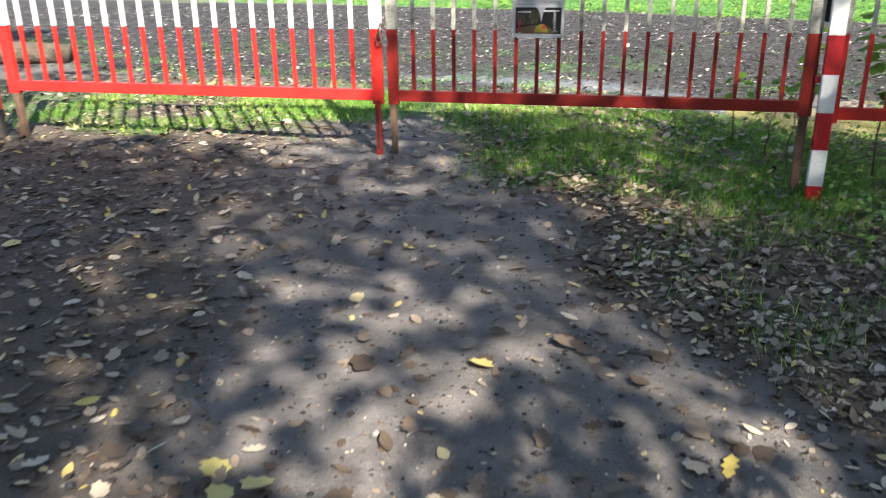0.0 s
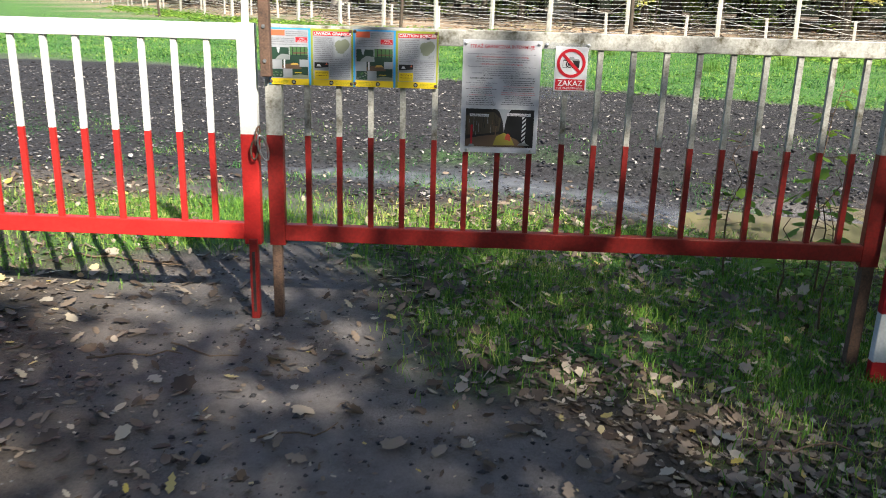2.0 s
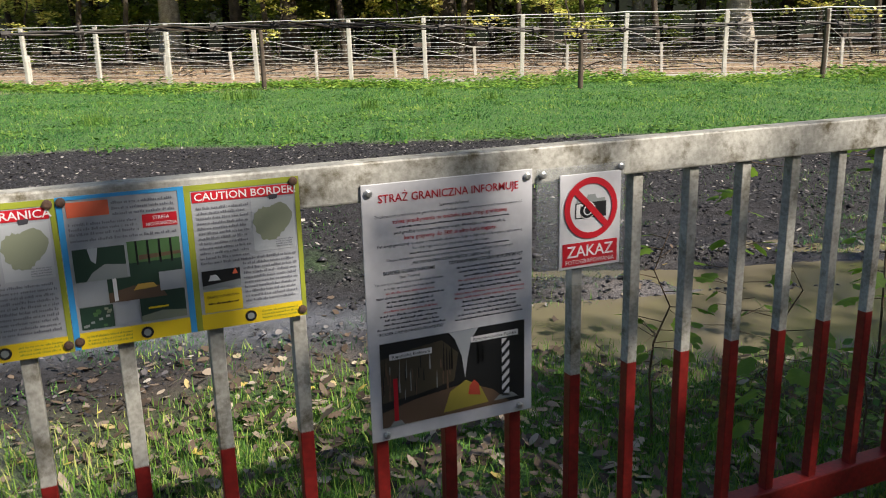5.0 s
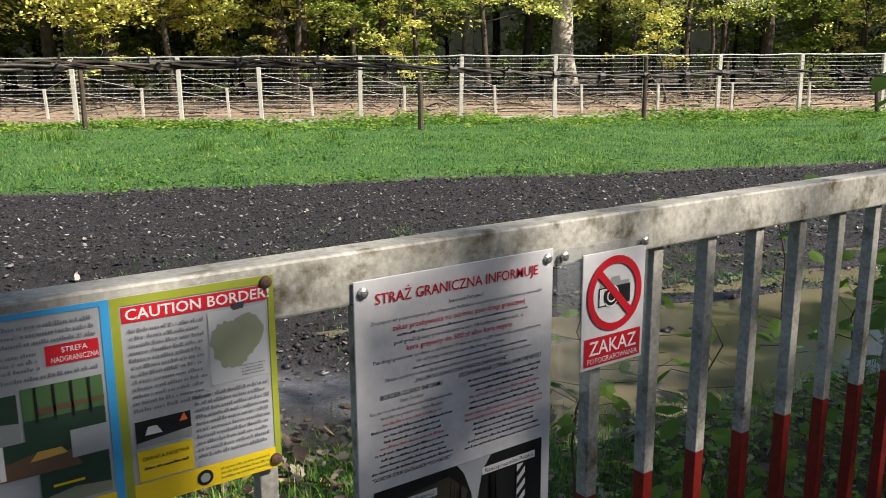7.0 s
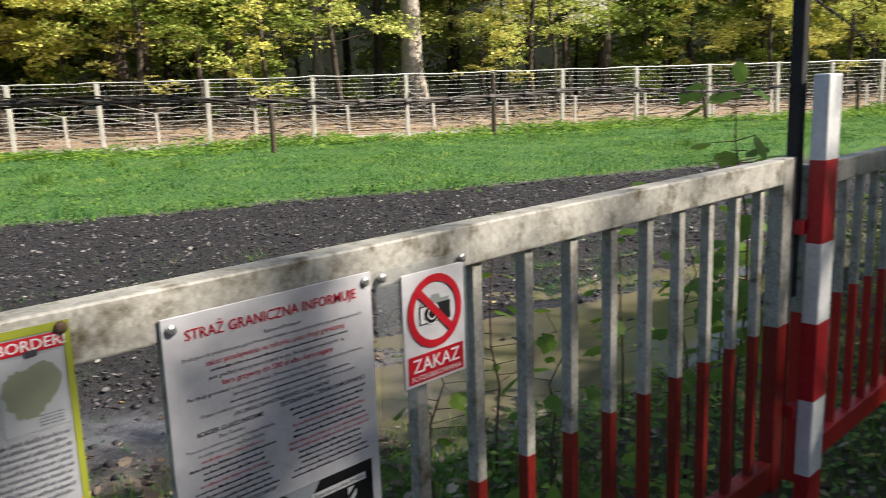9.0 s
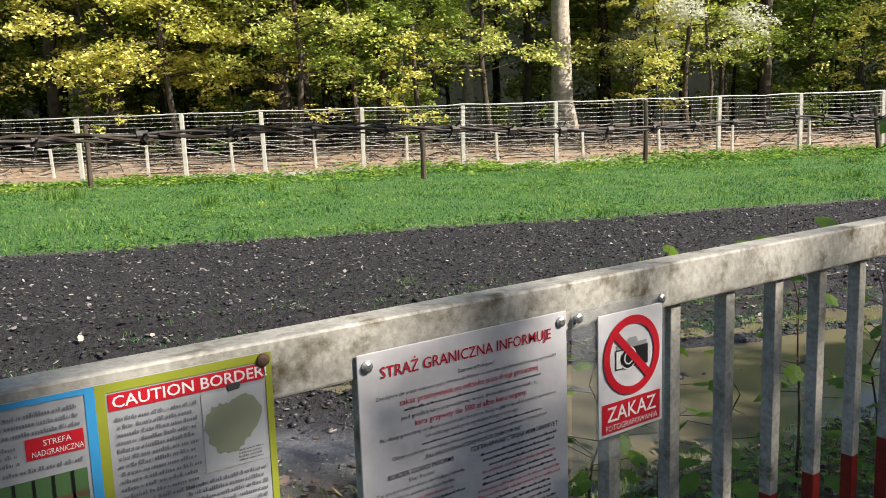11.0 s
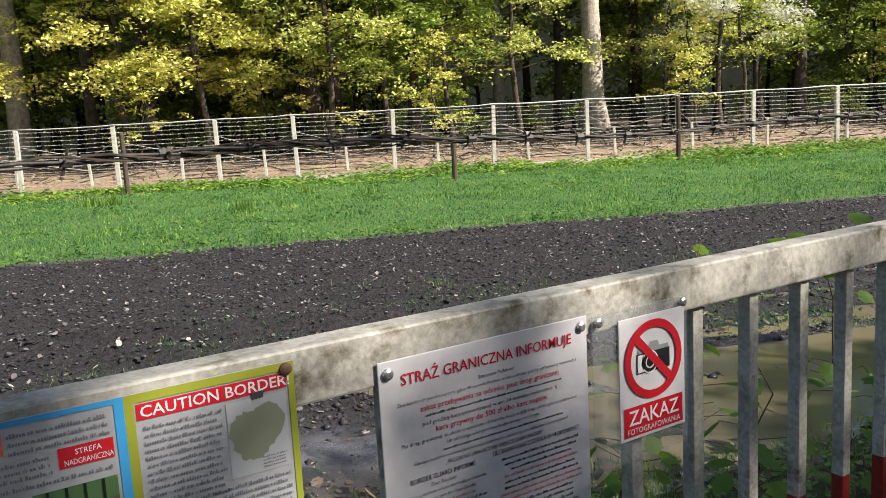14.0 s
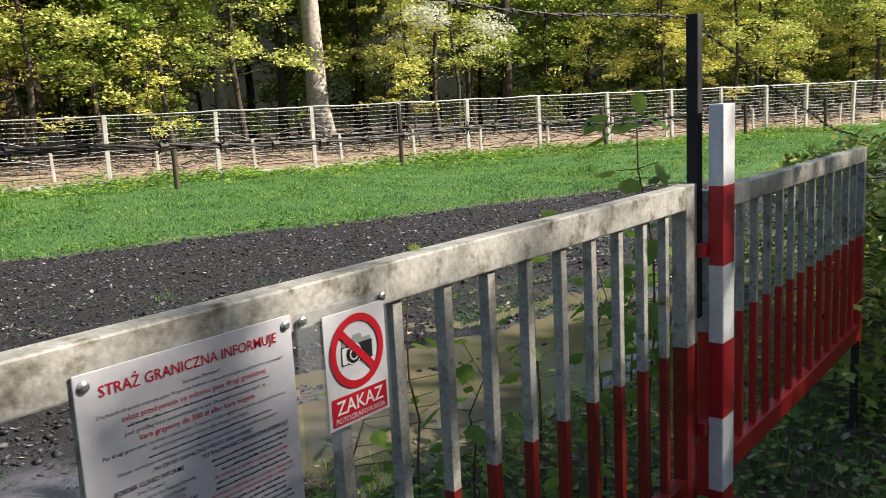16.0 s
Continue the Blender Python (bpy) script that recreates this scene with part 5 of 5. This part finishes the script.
def near_keep(x, y):
    g = zones(x, y)[0] * (y < 9.2)
    return np.clip(g * (0.55 + 0.45 * wave(x, y, 3.7, 0.9)), 0, 1)


x, y = scatter(480000, -4.5, 5.5, 0.5, 9.2, 5, near_keep)
grass_object("grass", "short green grass growing along the gate", x, y, 0.07, 0.0027, SUNLIT_GRASS, 6, 0.95)
x, y = scatter(900000, -22, 44, 7, 46, 9, lambda x, y: np.where(y > track_far(x) - 1.2, zones(x, y)[0], 0) * np.clip(1.1 - np.hypot(x, y) / 40, 0.10, 1))
grass_object("grass", "mown green grass between track and fence", x, y, 0.055, 0.0075, GRASS, 10, 1.2, 1)


# uneven tufts that break up the lawn
r = np.random.RandomState(40)
cx, cy = scatter(9000, -18, 40, 9, 40, 41, lambda x, y: np.where(y > track_far(x) + 0.1, zones(x, y)[0], 0) * np.clip(0.35 + 0.65 * wave(x, y, 0.8, 0.6) + 0.4 * smoothstep(x, 14, 24), 0.05, 1))
cs = np.repeat(r.uniform(0.10, 0.32, len(cx)), 22)
x, y = np.repeat(cx, 22) + r.normal(0, 1, len(cs)) * cs, np.repeat(cy, 22) + r.normal(0, 1, len(cs)) * cs
grass_object("grass", "lush uneven tufts of grass in the lawn", x, y, 0.085, 0.007, TALL_GRASS, 42, 1.3, 2)
cx, cy = scatter(900, -14, 24, 9, 22, 43, lambda x, y: np.exp(-((y - track_far(x) - 0.1) / 0.22) ** 2))
x, y = np.repeat(cx, 26) + r.normal(0, 0.13, len(cx) * 26), np.repeat(cy, 26) + r.normal(0, 0.13, len(cx) * 26)
grass_object("grass", "ragged grass hanging over the edge of the track", x, y, 0.13, 0.006, GRASS, 44, 1.0, 2)
x, y = scatter(40000, -26, 48, 4, 62, 45, lambda x, y: zones(x, y)[2] * np.clip(wave(x, y, 0.55, 1.1) + 0.25 + 2.2 * np.exp(-(np.hypot(x - 25.0, y - 29) / 6.0) ** 2), 0, 1) * (y > fence_y(x) + 0.4))
grass_object("grass", "dry yellowish grass on the strip behind the fence", x, y, 0.20, 0.010, STRAW, 46, 0.8, 1)


x, y = scatter(170000, -9, 12, 7.5, 13.5, 12, lambda x, y: zones(x, y)[1] * np.clip(1 - (y - track_near(x)) / 4.2, 0, 1) * smoothstep(wave(x, y, 2.1, 0.2) + 0.5 * wave(x, y, 6.0, 1.2), -0.2, 0.6))
grass_object("grass", "sparse grass on the near edge of the track", x, y, 0.05, 0.003, GRASS, 13, 1.2, 1)


def weed_object(name, label, x, y, height, leaf, material, seed, per=7):
    """Low leafy weeds: a few broad leaves at several heights over each place."""
    r = np.random.RandomState(seed)
    n = len(x) * per
    c = np.stack([x, y, land(x, y)], 1).repeat(per, 0)
    lush = np.clip(0.75 + 0.75 * wave(x, y, 0.9, 1.4) + 0.45 * wave(x, y, 2.6, 0.2), 0.25, 2.0)      # mounds and hollows
    hh = np.repeat(height * lush * r.uniform(0.5, 1.3, len(x)), per)
    p = c + np.stack([r.normal(0, 0.10, n), r.normal(0, 0.10, n), hh * r.uniform(0.15, 1.0, n)], 1)
    a = r.uniform(0, 2 * np.pi, n)
    d = np.stack([np.cos(a), np.sin(a), r.uniform(-0.5, 0.4, n)], 1)
    s = np.cross(d, np.array([[0, 0, 1.0]]) + r.normal(0, 0.3, (n, 3)))
    s /= np.linalg.norm(s, axis=1, keepdims=True)
    ln = (leaf * r.uniform(0.6, 1.3, n))[:, None]
    co = np.stack([p, p + d * ln * 0.5 + s * ln * 0.33, p + d * ln, p + d * ln * 0.5 - s * ln * 0.33], 1).reshape(-1, 3)
    return tagged(new(name, raw(name, co, np.arange(n)[:, None] * 4 + np.array([[0, 1, 2, 3]]), material)), label, "weeds", kind="stuff")


x, y = scatter(5200, -24, 46, 0.15, 2.6, 14, lambda x, v: np.clip(1.15 - v / 2.6, 0, 1) * np.clip(0.75 + 0.5 * wave(x, v, 0.7, 1.0), 0, 1) * (1 - 0.85 * smoothstep(x, 12, 13.5) * (1 - smoothstep(x, 18, 20))))
y = fence_y(x) - y
x3, y3 = scatter(26000, -26, 46, 0.1, 6.0, 47, lambda x, v: np.clip(1.1 - v / 5.0, 0, 1) * smoothstep(wave(x, v, 0.8, 2.0) + 0.5 * wave(x, v, 2.3, 0.3), -0.35, 0.45))
weed_object("weeds", "bright broad-leaved weeds spreading from the fence", x3, fence_y(x3) - y3, 0.20, 0.12, BRIGHT_WEED, 48, 6)
cx, cy = scatter(26, -8, 30, 10, 28, 49, lambda x, y: (y > track_far(x) + 0.8) * (y < fence_y(x) - 1.5) * 1.0)
r = np.random.RandomState(50)
xr, yr = np.repeat(cx, 160) + r.normal(0, 0.14, len(cx) * 160), np.repeat(cy, 160) + r.normal(0, 0.14, len(cx) * 160)
grass_object("grass", "dark upright tufts of rushes in the lawn", xr, yr, 0.24, 0.006, WEED, 51, 0.5, 2)
weed_object("weeds", "leafy green weeds in front of the border fence", x, y, 0.30, 0.13, WEED, 15)
x, y = scatter(1500, -3, 12, 11, 19, 17, lambda x, y: np.exp(-((y - track_far(x)) / 0.5) ** 2))
x2, y2 = scatter(16000, -16, 36, 9, 34, 21, lambda x, y: np.where(y > track_far(x), zones(x, y)[0], 0) * smoothstep(wave(x, y, 0.9, 2.2) + 0.6 * wave(x, y, 2.7, 0.4), 0.05, 0.6))
weed_object("weeds", "clover and low herbs in the mown grass", x2, y2, 0.10, 0.08, WEED, 22, 5)
weed_object("weeds", "low weeds along the edge of the track", x, y, 0.14, 0.08, WEED, 18)
x, y = scatter(1100, 2.25, 7.0, 4.3, 7.0, 19, lambda x, y: np.where((np.abs(y - GY) > 0.16), 0.7, 0))
weed_object("weeds", "dark undergrowth beside the fixed panel", x, y, 0.22, 0.05, WEED, 20)


def leaf_outline(kind):
    """A fallen leaf as outline points round its middle, unit length."""
    if kind == 0:      # oak, lobed
        half = [(0.0, -0.5), (0.10, -0.36), (0.20, -0.26), (0.12, -0.14), (0.28, 0.0), (0.15, 0.12), (0.24, 0.26), (0.10, 0.36), (0.0, 0.5)]
    elif kind == 1:    # maple, pointed
        half = [(0.0, -0.42), (0.20, -0.42), (0.27, -0.24), (0.44, -0.14), (0.38, 0.04), (0.40, 0.22), (0.22, 0.26), (0.13, 0.40), (0.0, 0.52)]
    else:              # oval
        half = [(0.0, -0.5), (0.14, -0.34), (0.23, -0.08), (0.22, 0.14), (0.12, 0.36), (0.0, 0.52)]
    return half + [(-a, b) for a, b in half[-2:0:-1]]


def leaf_template(kind, curl):
    pts = leaf_outline(kind)
    v = [(0.0, 0.0, 0.0)] + [(a, b, curl * (a * a * 1.6 + b * b * 0.7) - 0.0) for a, b in pts]
    f = [(0, 1 + k, 1 + (k + 1) % len(pts)) for k in range(len(pts))]
    return np.array(v), np.array(f)


def fallen_leaves(name, label, x, y, size, material, seed, lift=0.0):
    r = np.random.RandomState(seed)
    cos, tris, base = [], [], 0
    kinds = [leaf_template(0, 0.5), leaf_template(1, 0.35), leaf_template(2, 0.6), leaf_template(2, -0.5), leaf_template(0, -0.45)]
    pick = r.randint(0, len(kinds), len(x))
    z = land(x, y) + lift * r.uniform(0, 1, len(x))
    for i, (v, f) in enumerate(kinds):
        idx = np.where(pick == i)[0]
        n = len(idx)
        if not n:
            continue
        a, s = r.uniform(0, 2 * np.pi, n), size * r.uniform(0.45, 1.25, n)
        tx, ty = r.normal(0, 0.28, n), r.normal(0, 0.28, n)
        p = v[None] * s[:, None, None]
        px = p[:, :, 0] * np.cos(a)[:, None] - p[:, :, 1] * np.sin(a)[:, None]
        py = p[:, :, 0] * np.sin(a)[:, None] + p[:, :, 1] * np.cos(a)[:, None]
        pz = p[:, :, 2] + px * tx[:, None] + py * ty[:, None]
        pz = pz - pz.min(1, keepdims=True) * 0.8 + 0.004
        co = np.stack([px + x[idx][:, None], py + y[idx][:, None], pz + z[idx][:, None]], 2).reshape(-1, 3)
        m = v.shape[0]
        cos.append(co)
        tris.append((np.arange(n)[:, None, None] * m + f[None] + base).reshape(-1, 3))
        base += len(co)
    return tagged(new(name, raw(name, np.concatenate(cos), np.concatenate(tris), material)), label, "leaves", kind="stuff")


x, y = scatter(40000, -6, 6.5, -1.5, 9.2, 25, lambda x, y: np.clip(0.13 + 0.75 * zones(x, y)[3] + 0.12 * wave(x, y, 1.5, 2.2), 0.04, 1) * (1 - 0.85 * mud(x, y)) * (np.hypot((x - 4.6) / 2.0, (y - 7.95) / 0.8) > 1))
fallen_leaves("leaf_litter", "dry brown and grey leaves fallen on the earth", x, y, 0.062, DRY, 26)
x, y = scatter(52000, -14, 22, 8, 18, 27, lambda x, y: zones(x, y)[1] * (0.9 - 0.8 * mud(x, y)))
fallen_leaves("leaf_litter", "dark and pale leaves trodden into the track", x, y, 0.042, SOIL_LEAF, 28, 0.03)
x, y = scatter(9000, -0.8, 4.6, 3.4, 8.0, 35, lambda x, y: zones(x, y)[0] * np.clip(1.0 - 0.22 * x, 0.25, 1))
fallen_leaves("leaf_litter", "pale leaves caught in the grass by the gate", x, y, 0.065, DRY, 36, 0.035)
x, y = scatter(15000, 0.4, 5.5, 0.6, 5.2, 37, lambda x, y: zones(x, y)[3])
fallen_leaves("leaf_litter", "thick drift of grey and brown leaves beside the path", x, y, 0.055, DRY, 38)
x, y = scatter(46000, -30, 50, 4, 62, 29, lambda x, y: np.maximum(zones(x, y)[2], (y > fence_y(x)) * (y < fence_y(x) + 13)) * 0.9)
fallen_leaves("leaf_litter", "russet leaves on the strip behind the fence", x, y, 0.17, RUSSET, 30)
x, y = scatter(22000, -4, 3.2, -0.5, 8.5, 33, lambda x, y: np.full_like(x, 0.6) * (1 - 0.5 * zones(x, y)[0]))
fallen_leaves("leaf_litter", "small crumbled bits of leaf and bark on the path", x, y, 0.022, DRY, 34)


# ---- clods and stones on the track and path ----
CLOD = surface("dark_clods", (0.007, 0.0068, 0.008), (0.046, 0.044, 0.049), 3, 50, 0.85, 0.4)
STONE = surface("small_stones", (0.10, 0.095, 0.09), (0.26, 0.25, 0.235), 3, 50, 0.85, 0.3)


def lumps(name, label, x, y, size, material, seed, flat=0.6):
    r = np.random.RandomState(seed)
    n = len(x)
    v = np.array([(1, 0, 0), (0, 1, 0), (-1, 0, 0), (0, -1, 0), (0, 0, 1), (0.1, 0.1, -0.7)], dtype=float)
    f = np.array([(0, 1, 4), (1, 2, 4), (2, 3, 4), (3, 0, 4), (1, 0, 5), (2, 1, 5), (3, 2, 5), (0, 3, 5)])
    s = size * (0.35 + r.gamma(1.6, 0.45, n))
    p = v[None] * s[:, None, None] * r.uniform(0.6, 1.35, (n, 6, 3))
    a = r.uniform(0, 2 * np.pi, n)[:, None]
    px = p[:, :, 0] * np.cos(a) - p[:, :, 1] * np.sin(a) + x[:, None]
    py = p[:, :, 0] * np.sin(a) + p[:, :, 1] * np.cos(a) + y[:, None]
    pz = p[:, :, 2] * flat + land(x, y)[:, None] + 0.15 * s[:, None]
    co = np.stack([px, py, pz], 2).reshape(-1, 3)
    tri = (np.arange(n)[:, None, None] * 6 + f[None]).reshape(-1, 3)
    return tagged(new(name, raw(name, co, tri, material)), label, "clods", kind="stuff")


def on_track(x, y):
    return zones(x, y)[1] * (1 - 0.9 * mud(x, y)) * (np.hypot((x - 4.6) / 2.3, (y - 7.95) / 0.9) > 1) * np.clip(1.3 - np.hypot(x, y - 5) / 22, 0.15, 1)


x, y = scatter(110000, -12, 22, 7.5, 19, 61, on_track)
lumps("clods", "dark churned clods of earth on the track", x, y, 0.0115, CLOD, 62)
x, y = scatter(7000, -12, 20, 7.5, 19, 63, on_track)
lumps("gravel", "pale stones scattered on the track", x, y, 0.008, STONE, 64)
x, y = scatter(5000, -3.5, 3.0, -0.5, 7.5, 65, lambda x, y: np.clip(0.7 - zones(x, y)[0], 0, 1))
lumps("gravel", "small stones trodden into the path", x, y, 0.006, STONE, 66)
x, y = scatter(9000, -3.5, 3.0, -0.5, 7.5, 67, lambda x, y: np.clip(0.8 - zones(x, y)[0], 0, 1))
lumps("clods", "crumbs of dark soil on the path", x, y, 0.007, CLOD, 68)


# ---- saplings and undergrowth round the gate ----
def broad_leaf(kind, size):
    v, f = leaf_template(kind, -0.25)
    return [Vector(p) * size for p in v], [tuple(int(i) for i in q) for q in f]


def sapling(x, y, h, n, seed, size, label):
    rng = random.Random(seed)
    t = thing("maple_sapling", label, "sapling", (x, y, land1(x, y)), group="saplings by the gate")
    pts = [Vector((rng.uniform(-1, 1) * 0.012 * k, rng.uniform(-1, 1) * 0.012 * k, h * k / 6)) for k in range(7)]
    v, f = tube(pts, [0.007 - 0.0008 * k for k in range(7)], 6)
    mesh_object("stem", v, f, TWIG, t, smooth=True)
    tmpl = [broad_leaf(1, 1.0), broad_leaf(2, 1.0)]
    mats = [SAPLING_LEAF]
    for k in range(n):
        u = rng.uniform(0.3, 1.0)
        i = min(int(u * 6), 5)
        p = pts[i].lerp(pts[i + 1], u * 6 - i)
        a = rng.uniform(0, 2 * math.pi)
        d = Vector((math.cos(a), math.sin(a), rng.uniform(-0.1, 0.35)))
        q = p + d * rng.uniform(0.05, 0.16)
        sv, sf = tube([p, q], [0.0022, 0.0015], 4)
        s = size * rng.uniform(0.7, 1.25)
        m = Matrix.Translation(q) @ Matrix.Rotation(a - math.pi / 2, 4, "Z") @ Matrix.Rotation(rng.uniform(-0.9, 0.15), 4, "X") @ Matrix.Rotation(rng.uniform(-0.4, 0.4), 4, "Y") @ Matrix.Translation((0, 0.45 * s, 0))
        lv, lf = tmpl[0 if rng.random() < 0.8 else 1]
        mesh_object("leaf", [m @ (w * s) for w in lv], lf, SAPLING_LEAF, t)
        mesh_object("leaf_stalk", sv, sf, TWIG, t)
    return t


for args in ((2.62, 5.90, 1.88, 48, 71, 0.12, "tall maple sapling with yellow-green leaves behind the pole"),
             (2.85, 6.25, 1.15, 22, 72, 0.12, "maple sapling with green leaves behind the fixed panel"),
             (2.25, 6.55, 0.85, 14, 73, 0.12, "small green sapling behind the gate"),
             (3.30, 6.15, 1.05, 20, 74, 0.12, "bushy young sapling behind the fixed panel"),
             (1.95, 6.30, 0.55, 10, 75, 0.10, "low seedling in the grass behind the gate"),
             (3.75, 6.55, 1.25, 22, 76, 0.12, "maple sapling beside the puddle"),
             (4.05, 5.0, 1.05, 20, 77, 0.11, "sapling with yellowing leaves before the fixed panel"),
             (3.10, 5.05, 0.55, 14, 78, 0.09, "low leafy seedling before the fixed panel"),
             (1.75, 6.75, 0.95, 22, 83, 0.085, "slender sapling with small leaves behind the gate"),
             (2.35, 6.95, 1.25, 26, 84, 0.09, "leafy sapling between gate and puddle"),
             (2.05, 5.95, 0.70, 16, 85, 0.08, "low bushy seedling behind the gate"),
             (3.1, 6.75, 1.35, 26, 86, 0.10, "leafy maple sapling beside the puddle"),
             (2.75, 4.85, 0.45, 12, 79, 0.09, "low leafy seedling in the leaf litter")):
    sapling(*args)

# thicket that ends the fixed panel
thicket = make_tree("thicket_bush", "dense dark green bush at the end of the panel", 1.5, 0.03, 0.15, 60, 60, 0.30, 0.08, DARK_BARK, GREEN_LEAF, 81, 0.85, 0.10, "bush", 18)
plant(thicket, 5.15, 5.35, 0)
for x, y, a, s in ((6.1, 4.2, 80, 1.1), (6.6, 6.2, 150, 1.0), (5.4, 3.0, 210, 0.9), (7.8, 5.0, 20, 1.3)):
    plant_copy(thicket, x, y, a, s)


# brushwood on the strip behind the border fence
def brushwood():
    rng = random.Random(303)
    pieces = []
    for _ in range(1500):
        x, y = far_side(rng.uniform(-24, 46), rng.uniform(2.4, 9.5))
        z = land1(x, y)
        ln, a = rng.uniform(0.5, 2.4), rng.uniform(0, 2 * math.pi)
        lift = rng.choice((0.03, 0.06, 0.12, 0.35, 0.6))
        d = Vector((math.cos(a), math.sin(a), 0)) * ln
        p = Vector((x, y, z + 0.02))
        mid = p + d * 0.5 + Vector((rng.uniform(-0.1, 0.1), rng.uniform(-0.1, 0.1), lift * rng.uniform(0.4, 0.9)))
        rr = rng.uniform(0.010, 0.032)
        pieces.append(tube([p, mid, p + d + Vector((0, 0, lift))], [rr, rr * 0.7, rr * 0.35], 4))
    v, f = joined(pieces)
    return tagged(mesh_object("brushwood", v, f, DARK_BARK), "dead brown branches strewn behind the border fence", "brushwood", kind="stuff")


brushwood()


# fallen sticks
def stick(x, y, turn, length, r, seed, label):
    rng = random.Random(seed)
    pts = [(length * k / 6, rng.uniform(-0.02, 0.02) * k * 0.5, 0.01 + rng.uniform(0, 0.02)) for k in range(7)]
    v, f = tube(pts, [r * (1 - 0.09 * k) for k in range(7)], 6)
    ob = mesh_object("stick", v, f, TWIG, smooth=True)
    ob.matrix_world = pose(x, y, land1(x, y), 0, 0, turn)
    return tagged(ob, label, "stick", group="fallen sticks")


for k, (x, y, a, ln, r) in enumerate(((2.0, 4.75, -30, 1.1, 0.011), (0.95, 1.55, 118, 0.22, 0.006), (-1.5, 4.9, 10, 0.4, 0.006), (-1.2, 5.1, -20, 0.35, 0.005), (1.2, 4.5, 5, 0.55, 0.006), (-0.6, 4.3, 25, 0.3, 0.005), (-2.2, 6.3, -8, 0.7, 0.008), (2.6, 4.3, 20, 0.8, 0.008))):
    stick(x, y, a, ln, r, 90 + k, "dry brown stick lying on the fallen leaves")

# arching bare bramble stems before the panel
for a, b, hgt, bend in (((3.35, 4.55), (2.24, 5.37), 0.50, 0.05), ((2.55, 5.15), (4.45, 4.85), 1.02, 0.12), ((3.9, 4.7), (2.9, 5.35), 0.75, 0.10), ((3.0, 4.4), (4.1, 5.2), 0.45, 0.15), ((2.5, 4.7), (3.3, 5.1), 0.30, 0.12)):
    foot, tip = Vector((a[0], a[1], land1(*a))), Vector((b[0], b[1], land1(*b) + hgt))
    pts = [foot.lerp(tip, q / 10) + Vector((0.012 * math.sin(q * 1.9), 0, bend * math.sin(math.pi * q / 10))) for q in range(11)]
    v, f = tube(pts, [0.006 - 0.0004 * q for q in range(11)], 6)
    tagged(mesh_object("bramble_stem", v, f, TWIG, smooth=True), "thin arching bare bramble stem", "bramble", group="bramble stems")

# dark log across the track
v, f = tube([(-0.5, 0, 0.12), (-0.2, 0.02, 0.14), (0.2, 0, 0.13), (0.55, -0.03, 0.12)], [0.13, 0.15, 0.145, 0.12], 12)
lg = mesh_object("log", v, f, DARK_BARK, smooth=True)
lg.matrix_world = pose(-6.9, 9.4, land1(-6.9, 9.4), 0, 0, 15)
tagged(lg, "short dark log lying beside the track", "log")

# single leaves that can be picked out on the path
leaf_meshes = []
for kind, curl in ((0, 0.5), (1, 0.35), (2, 0.5), (1, -0.4), (0, -0.3)):
    v, f = leaf_template(kind, curl)
    me = raw("leaf", v, f, DRY)
    leaf_meshes.append(me)
GOLD = leaf_material("gold_leaves", [(0.0, (0.34, 0.29, 0.09)), (1.0, (0.50, 0.42, 0.16))], 0.15)
gold_leaf = raw("leaf", *leaf_template(1, 0.3), GOLD)
rng = random.Random(5)
bed = thing("leaf_scatter", "large dry leaves lying singly on the trodden path", "leaves", kind="stuff")
spots = [(0.78, 2.59, 0.15, 0), (0.70, 2.63, 0.12, 1), (0.74, 2.68, 0.12, 0), (0.11, 2.41, 0.11, 0), (-0.11, 1.51, 0.12, 9), (-0.27, 1.56, 0.11, 9), (-0.2, 1.45, 0.10, 9), (-0.99, 2.37, 0.10, 1), (-2.25, 3.35, 0.12, 1), (0.25, 1.9, 0.12, 0), (0.2, 1.8, 0.1, 2)]
spots += [(rng.uniform(-2.6, 1.6), rng.uniform(1.0, 6.8), rng.uniform(0.07, 0.12), rng.choice((0, 1, 2, 3, 4, 4, 0, 9 if rng.random() < 0.12 else 1))) for _ in range(230)]
for x, y, s, k in spots:
    ob = new("leaf", gold_leaf if k == 9 else leaf_meshes[k])
    ob.parent = bed
    ob.matrix_local = pose(x, y, land1(x, y) + 0.008 + 0.12 * s, rng.uniform(-16, 16), rng.uniform(-16, 16), rng.uniform(0, 360)) @ Matrix.Diagonal((s, s, s, 1))

# wet mud ridges round the puddle and along the ruts
WET_MUD = surface("wet_black_mud", (0.010, 0.0095, 0.011), (0.07, 0.066, 0.072), 6, 60, 0.4, 0.4)
x, y = scatter(26000, 1.2, 8.5, 6.9, 10.8, 101, lambda x, y: np.clip(np.exp(-((y - (9.88 - 0.40 * x)) / 0.22) ** 2) + np.exp(-((y - (10.62 - 0.40 * x)) / 0.2) ** 2) + 0.02 * (x > 2), 0, 1) * smoothstep(wave(x, y, 3.1, 0.7), -0.4, 0.4) * (land(x, y) > WATER_Z - 0.012))
lumps("clods", "wet black ridges of mud along the ruts", x, y, 0.014, WET_MUD, 102, 0.5)
